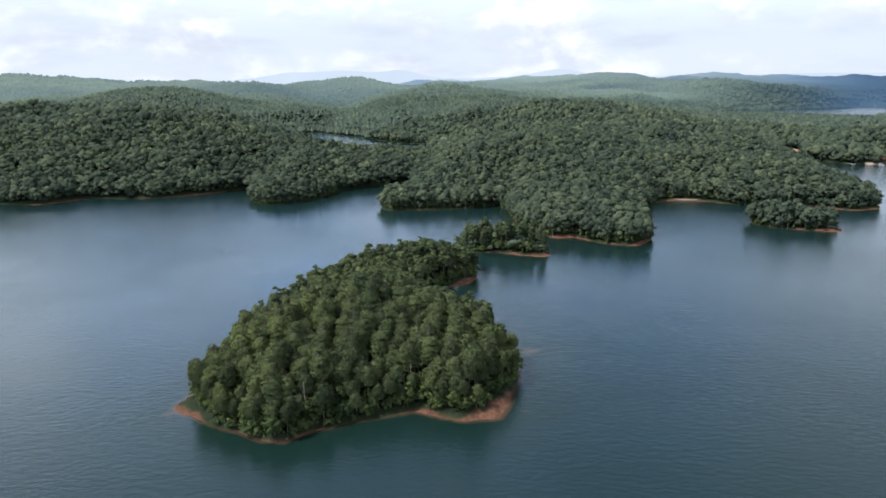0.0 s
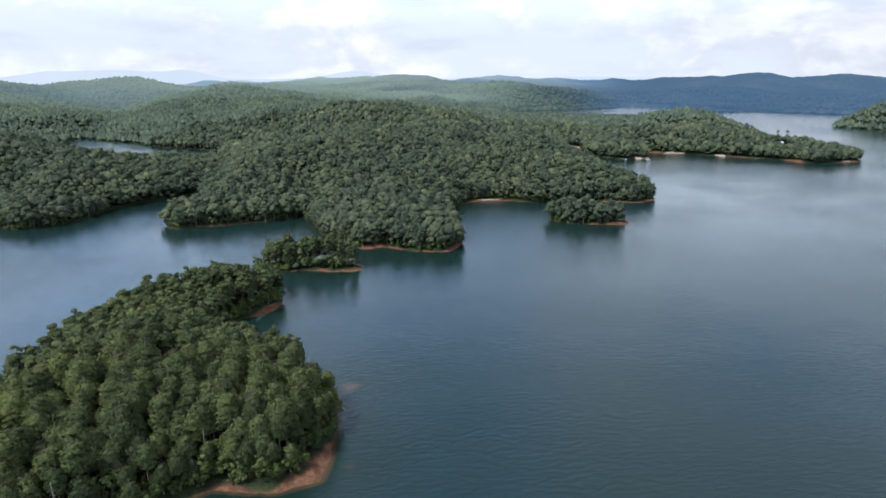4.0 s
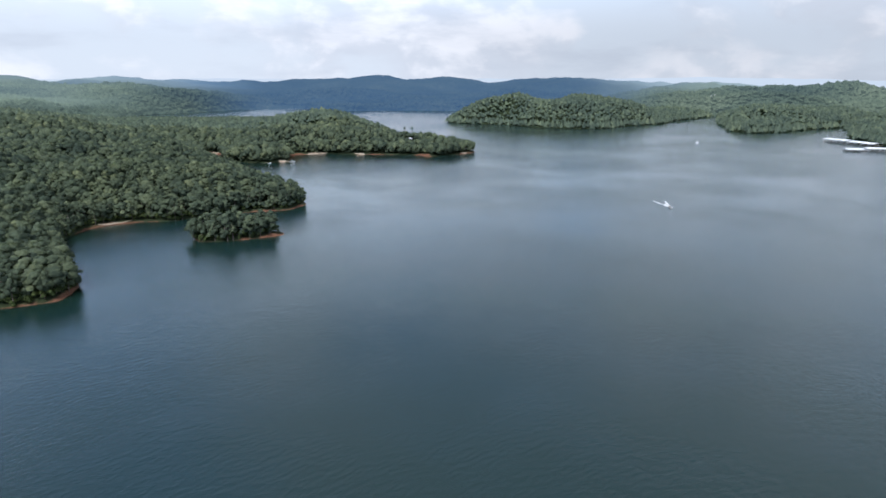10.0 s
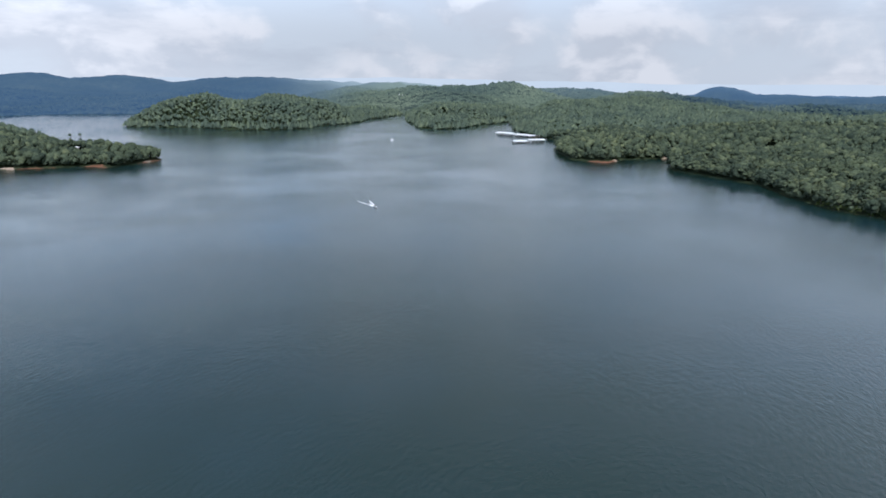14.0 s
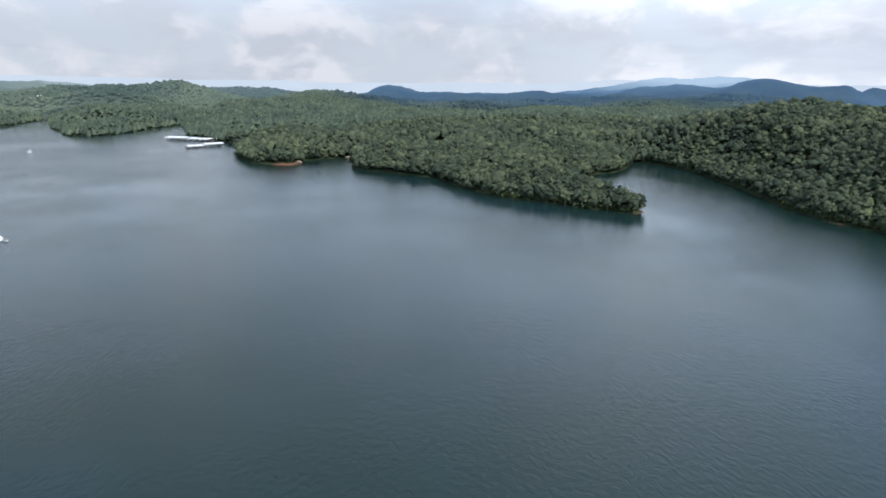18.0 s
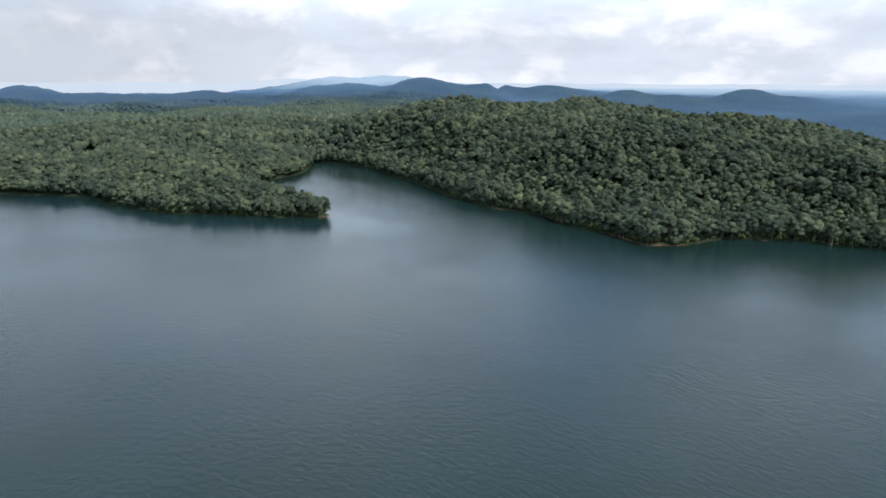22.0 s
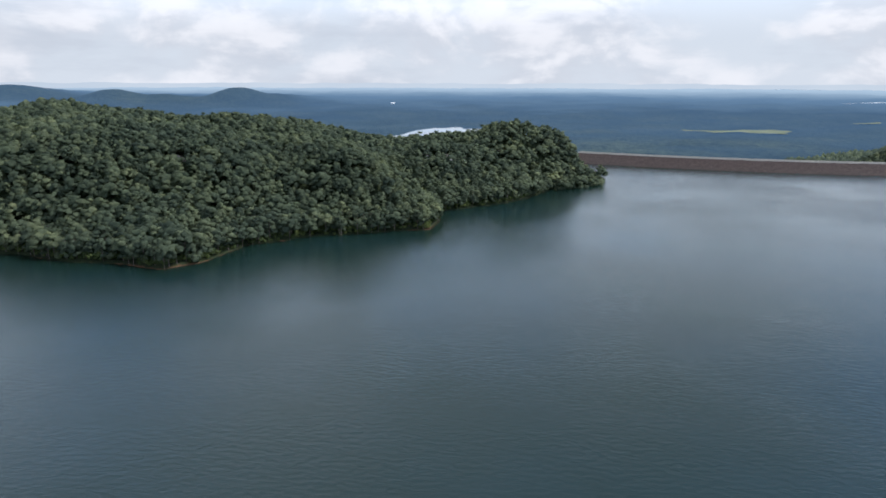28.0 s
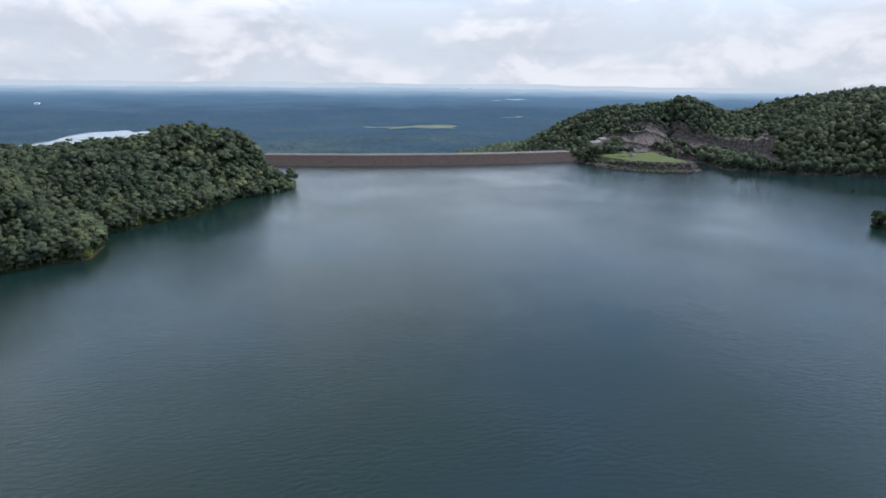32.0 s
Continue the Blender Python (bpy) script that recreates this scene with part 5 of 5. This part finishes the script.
bush_on_rock(1068, 1058, 812)

# ---------------------------------------------------------------- houses on the south bluff
house(218, -597, -55, 9, 6, 3.0, "pale house half hidden by trees on a bluff", M_white, M_roof)
house(199, -607, -50, 16, 6, 3.0, "long pale house behind trees on a bluff", M_white, M_roof)
house(183, -619, -45, 8, 6, 3.0, "small pale house behind trees on a bluff", M_white, M_roof)
house(143, -652, -45, 9, 7, 3.2, "brown-roofed house among trees on a bluff", M_wall, M_roof)
house(384, -437, -40, 8, 6, 3.2, "brown-roofed wooden house among trees on a hillside", M_wood, M_roof)


# ---------------------------------------------------------------- low country: pool, fields, far buildings
def draped(name, cx, cy, turn, a, b, mat, label, lift=4.0, level=None):
    rr, aa = np.meshgrid(np.linspace(0, 1, 9), np.linspace(0, 2 * math.pi, 48, endpoint=False), indexing="ij")
    w = 1 + 0.22 * np.sin(3 * aa + cx) + 0.13 * np.sin(5 * aa + cy)
    u, v = rr * a * np.cos(aa) * w, rr * b * np.sin(aa) * w
    c, q = math.cos(radians(turn)), math.sin(radians(turn))
    x, y = (cx + u * c - v * q).ravel(), (cy + u * q + v * c).ravel()
    z = far_height(x, y) + lift if level is None else np.full(x.shape, level)
    i, j = np.meshgrid(np.arange(8), np.arange(48), indexing="ij")
    f = np.stack([i * 48 + j, (i + 1) * 48 + j, (i + 1) * 48 + (j + 1) % 48, i * 48 + (j + 1) % 48], -1).reshape(-1, 4)
    return tagged(new(name, mesh_from(name, np.stack([x, y, z], 1), f, mat, True)), label, name.replace("_", " "), kind="structure")


M_pool = plain_material("pale_water", [(0.3, (0.20, 0.24, 0.27)), (0.7, (0.30, 0.34, 0.36))], 0.003, 0.2)
M_field = plain_material("hay_field", [(0.3, (0.11, 0.14, 0.095)), (0.7, (0.17, 0.20, 0.135))], 0.02, 0.95)
draped("pool", 372, -1810, 60, 300, 80, M_pool, "pale river pool below the dam")
draped("field", -570, -2050, 8, 170, 45, M_field, "pale green hay field on the plain")
draped("field", -1090, -2380, 10, 60, 20, M_field, "pale green field on the plain")
draped("clearing", 1050, -150, 20, 22, 7, M_sand, "pale bare clearing among woods", 0.5)
draped("far_pool", -1650, -4350, -15, 130, 26, M_pool, "distant pale lake on the plain")
draped("far_pool", -1500, -3200, -15, 90, 16, M_pool, "distant pale pond on the plain")
house(742, -3199, 20, 20, 10, 6, "large white building far away on the plain", M_white, M_roof_white, float(far_height(np.array([742.0]), np.array([-3199.0]))[0]))
house(2651, 1182, 20, 13, 9, 6, "white house far away on a wooded hill", M_white, M_roof_white, at_ground(2651, 1182) + 10)
house(2244, 800, 60, 13, 9, 6, "white house far away on a wooded hill", M_white, M_roof_white, at_ground(2244, 800) + 10)

# ---------------------------------------------------------------- details of the near shore
def log(x, y, z, turn, long, r, label):
    bm = bmesh.new()
    n = 7
    prev = None
    for k in range(8):
        u = k / 7
        rr = r * (1 - 0.6 * u)
        ring = [bm.verts.new((u * long, math.cos(i * 6.283 / n) * rr + 0.15 * math.sin(u * 5), math.sin(i * 6.283 / n) * rr + 0.1 * math.sin(u * 7))) for i in range(n)]
        if prev:
            for i in range(n):
                bm.faces.new((prev[i], prev[(i + 1) % n], ring[(i + 1) % n], ring[i]))
        prev = ring
    ob = part("driftwood_log", bm, M_wood, None)
    ob.matrix_basis = pose(x, y, z, 0, -4, turn)
    return tagged(ob, label, "log")


log(-51, 180, 0.35, 62, 6.5, 0.22, "bleached driftwood log lying on a clay bank")
log(-66, 186, 0.6, 150, 4.5, 0.16, "grey driftwood log lying on a clay bank")


def dead_tree(x, y, high):
    top = tagged(new("dead_tree"), "bare grey dead tree standing among pines", "tree")
    top.matrix_basis = pose(x, y, at_ground(x, y) - 0.3, 2, -2, 40)
    v, f = trunk_arrays(high, 0.22, 6)
    tr = new("trunk", mesh_from("trunk", v, f, M_wood))
    tr.parent = top
    for k in range(7):
        bm = bmesh.new()
        h, ang = high * (0.45 + 0.07 * k), k * 2.4
        d = Vector((math.cos(ang), math.sin(ang), 0.5)) * (2.2 - 0.2 * k)
        side = Vector((-math.sin(ang), math.cos(ang), 0)) * 0.05
        p = [bm.verts.new(Vector((0, 0, h)) + q) for q in (side, -side, Vector((0, 0, 0.1)))]
        tip = bm.verts.new(Vector((0, 0, h)) + d)
        for i in range(3):
            bm.faces.new((p[i], p[(i + 1) % 3], tip))
        part("branch", bm, M_wood, top)


dead_tree(-46, 189, 15)
dead_tree(-12, 206, 13)


# faint blue mountains and painted horizon haze on the rim: bearing, spread, height
PEAKS = [(-9, 4.2, 58), (-14, 2.5, 36), (-4, 2.0, 44), (9.5, 2.6, 52), (71, 3.0, 10), (77, 3.5, 8), (88, 3, 6), (118, 3, 30), (208, 7, 6), (185, 9, 4)]
# haze painted as glow; between the peaks the strip stands for haze alone
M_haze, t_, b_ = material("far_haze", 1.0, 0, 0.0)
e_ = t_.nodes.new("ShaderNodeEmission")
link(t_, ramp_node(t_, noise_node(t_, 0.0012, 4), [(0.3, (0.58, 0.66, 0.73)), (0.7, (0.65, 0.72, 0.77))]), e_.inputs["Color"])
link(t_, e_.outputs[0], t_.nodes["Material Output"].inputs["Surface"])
ba = np.radians(np.arange(-60, 246, 0.4))
bh = np.zeros(ba.shape) + 20
for at, spread, high in PEAKS:
    bh = np.maximum(bh, 0) + high * np.exp(-((np.degrees(ba) - at) / spread) ** 2)
bh = bh + 4 * value_noise(np.degrees(ba) / 2.2, 0 * ba, 41) + 2 * value_noise(np.degrees(ba) / 0.8, 0 * ba, 42)
base_z = 100 - 36 * smooth(np.degrees(ba), 60, 100)
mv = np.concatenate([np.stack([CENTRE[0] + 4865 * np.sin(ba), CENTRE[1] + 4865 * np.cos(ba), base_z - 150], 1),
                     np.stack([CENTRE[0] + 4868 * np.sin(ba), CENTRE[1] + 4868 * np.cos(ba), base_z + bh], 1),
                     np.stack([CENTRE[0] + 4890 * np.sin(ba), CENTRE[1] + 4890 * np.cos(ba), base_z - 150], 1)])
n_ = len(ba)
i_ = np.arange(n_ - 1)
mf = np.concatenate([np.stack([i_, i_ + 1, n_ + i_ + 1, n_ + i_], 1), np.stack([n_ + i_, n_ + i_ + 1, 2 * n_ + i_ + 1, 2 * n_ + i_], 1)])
tagged(new("far_mountain_haze", mesh_from("far_mountain_haze", mv, mf, M_haze, True)), "faint pale blue mountains and painted haze on the horizon", "mountains", kind="structure")
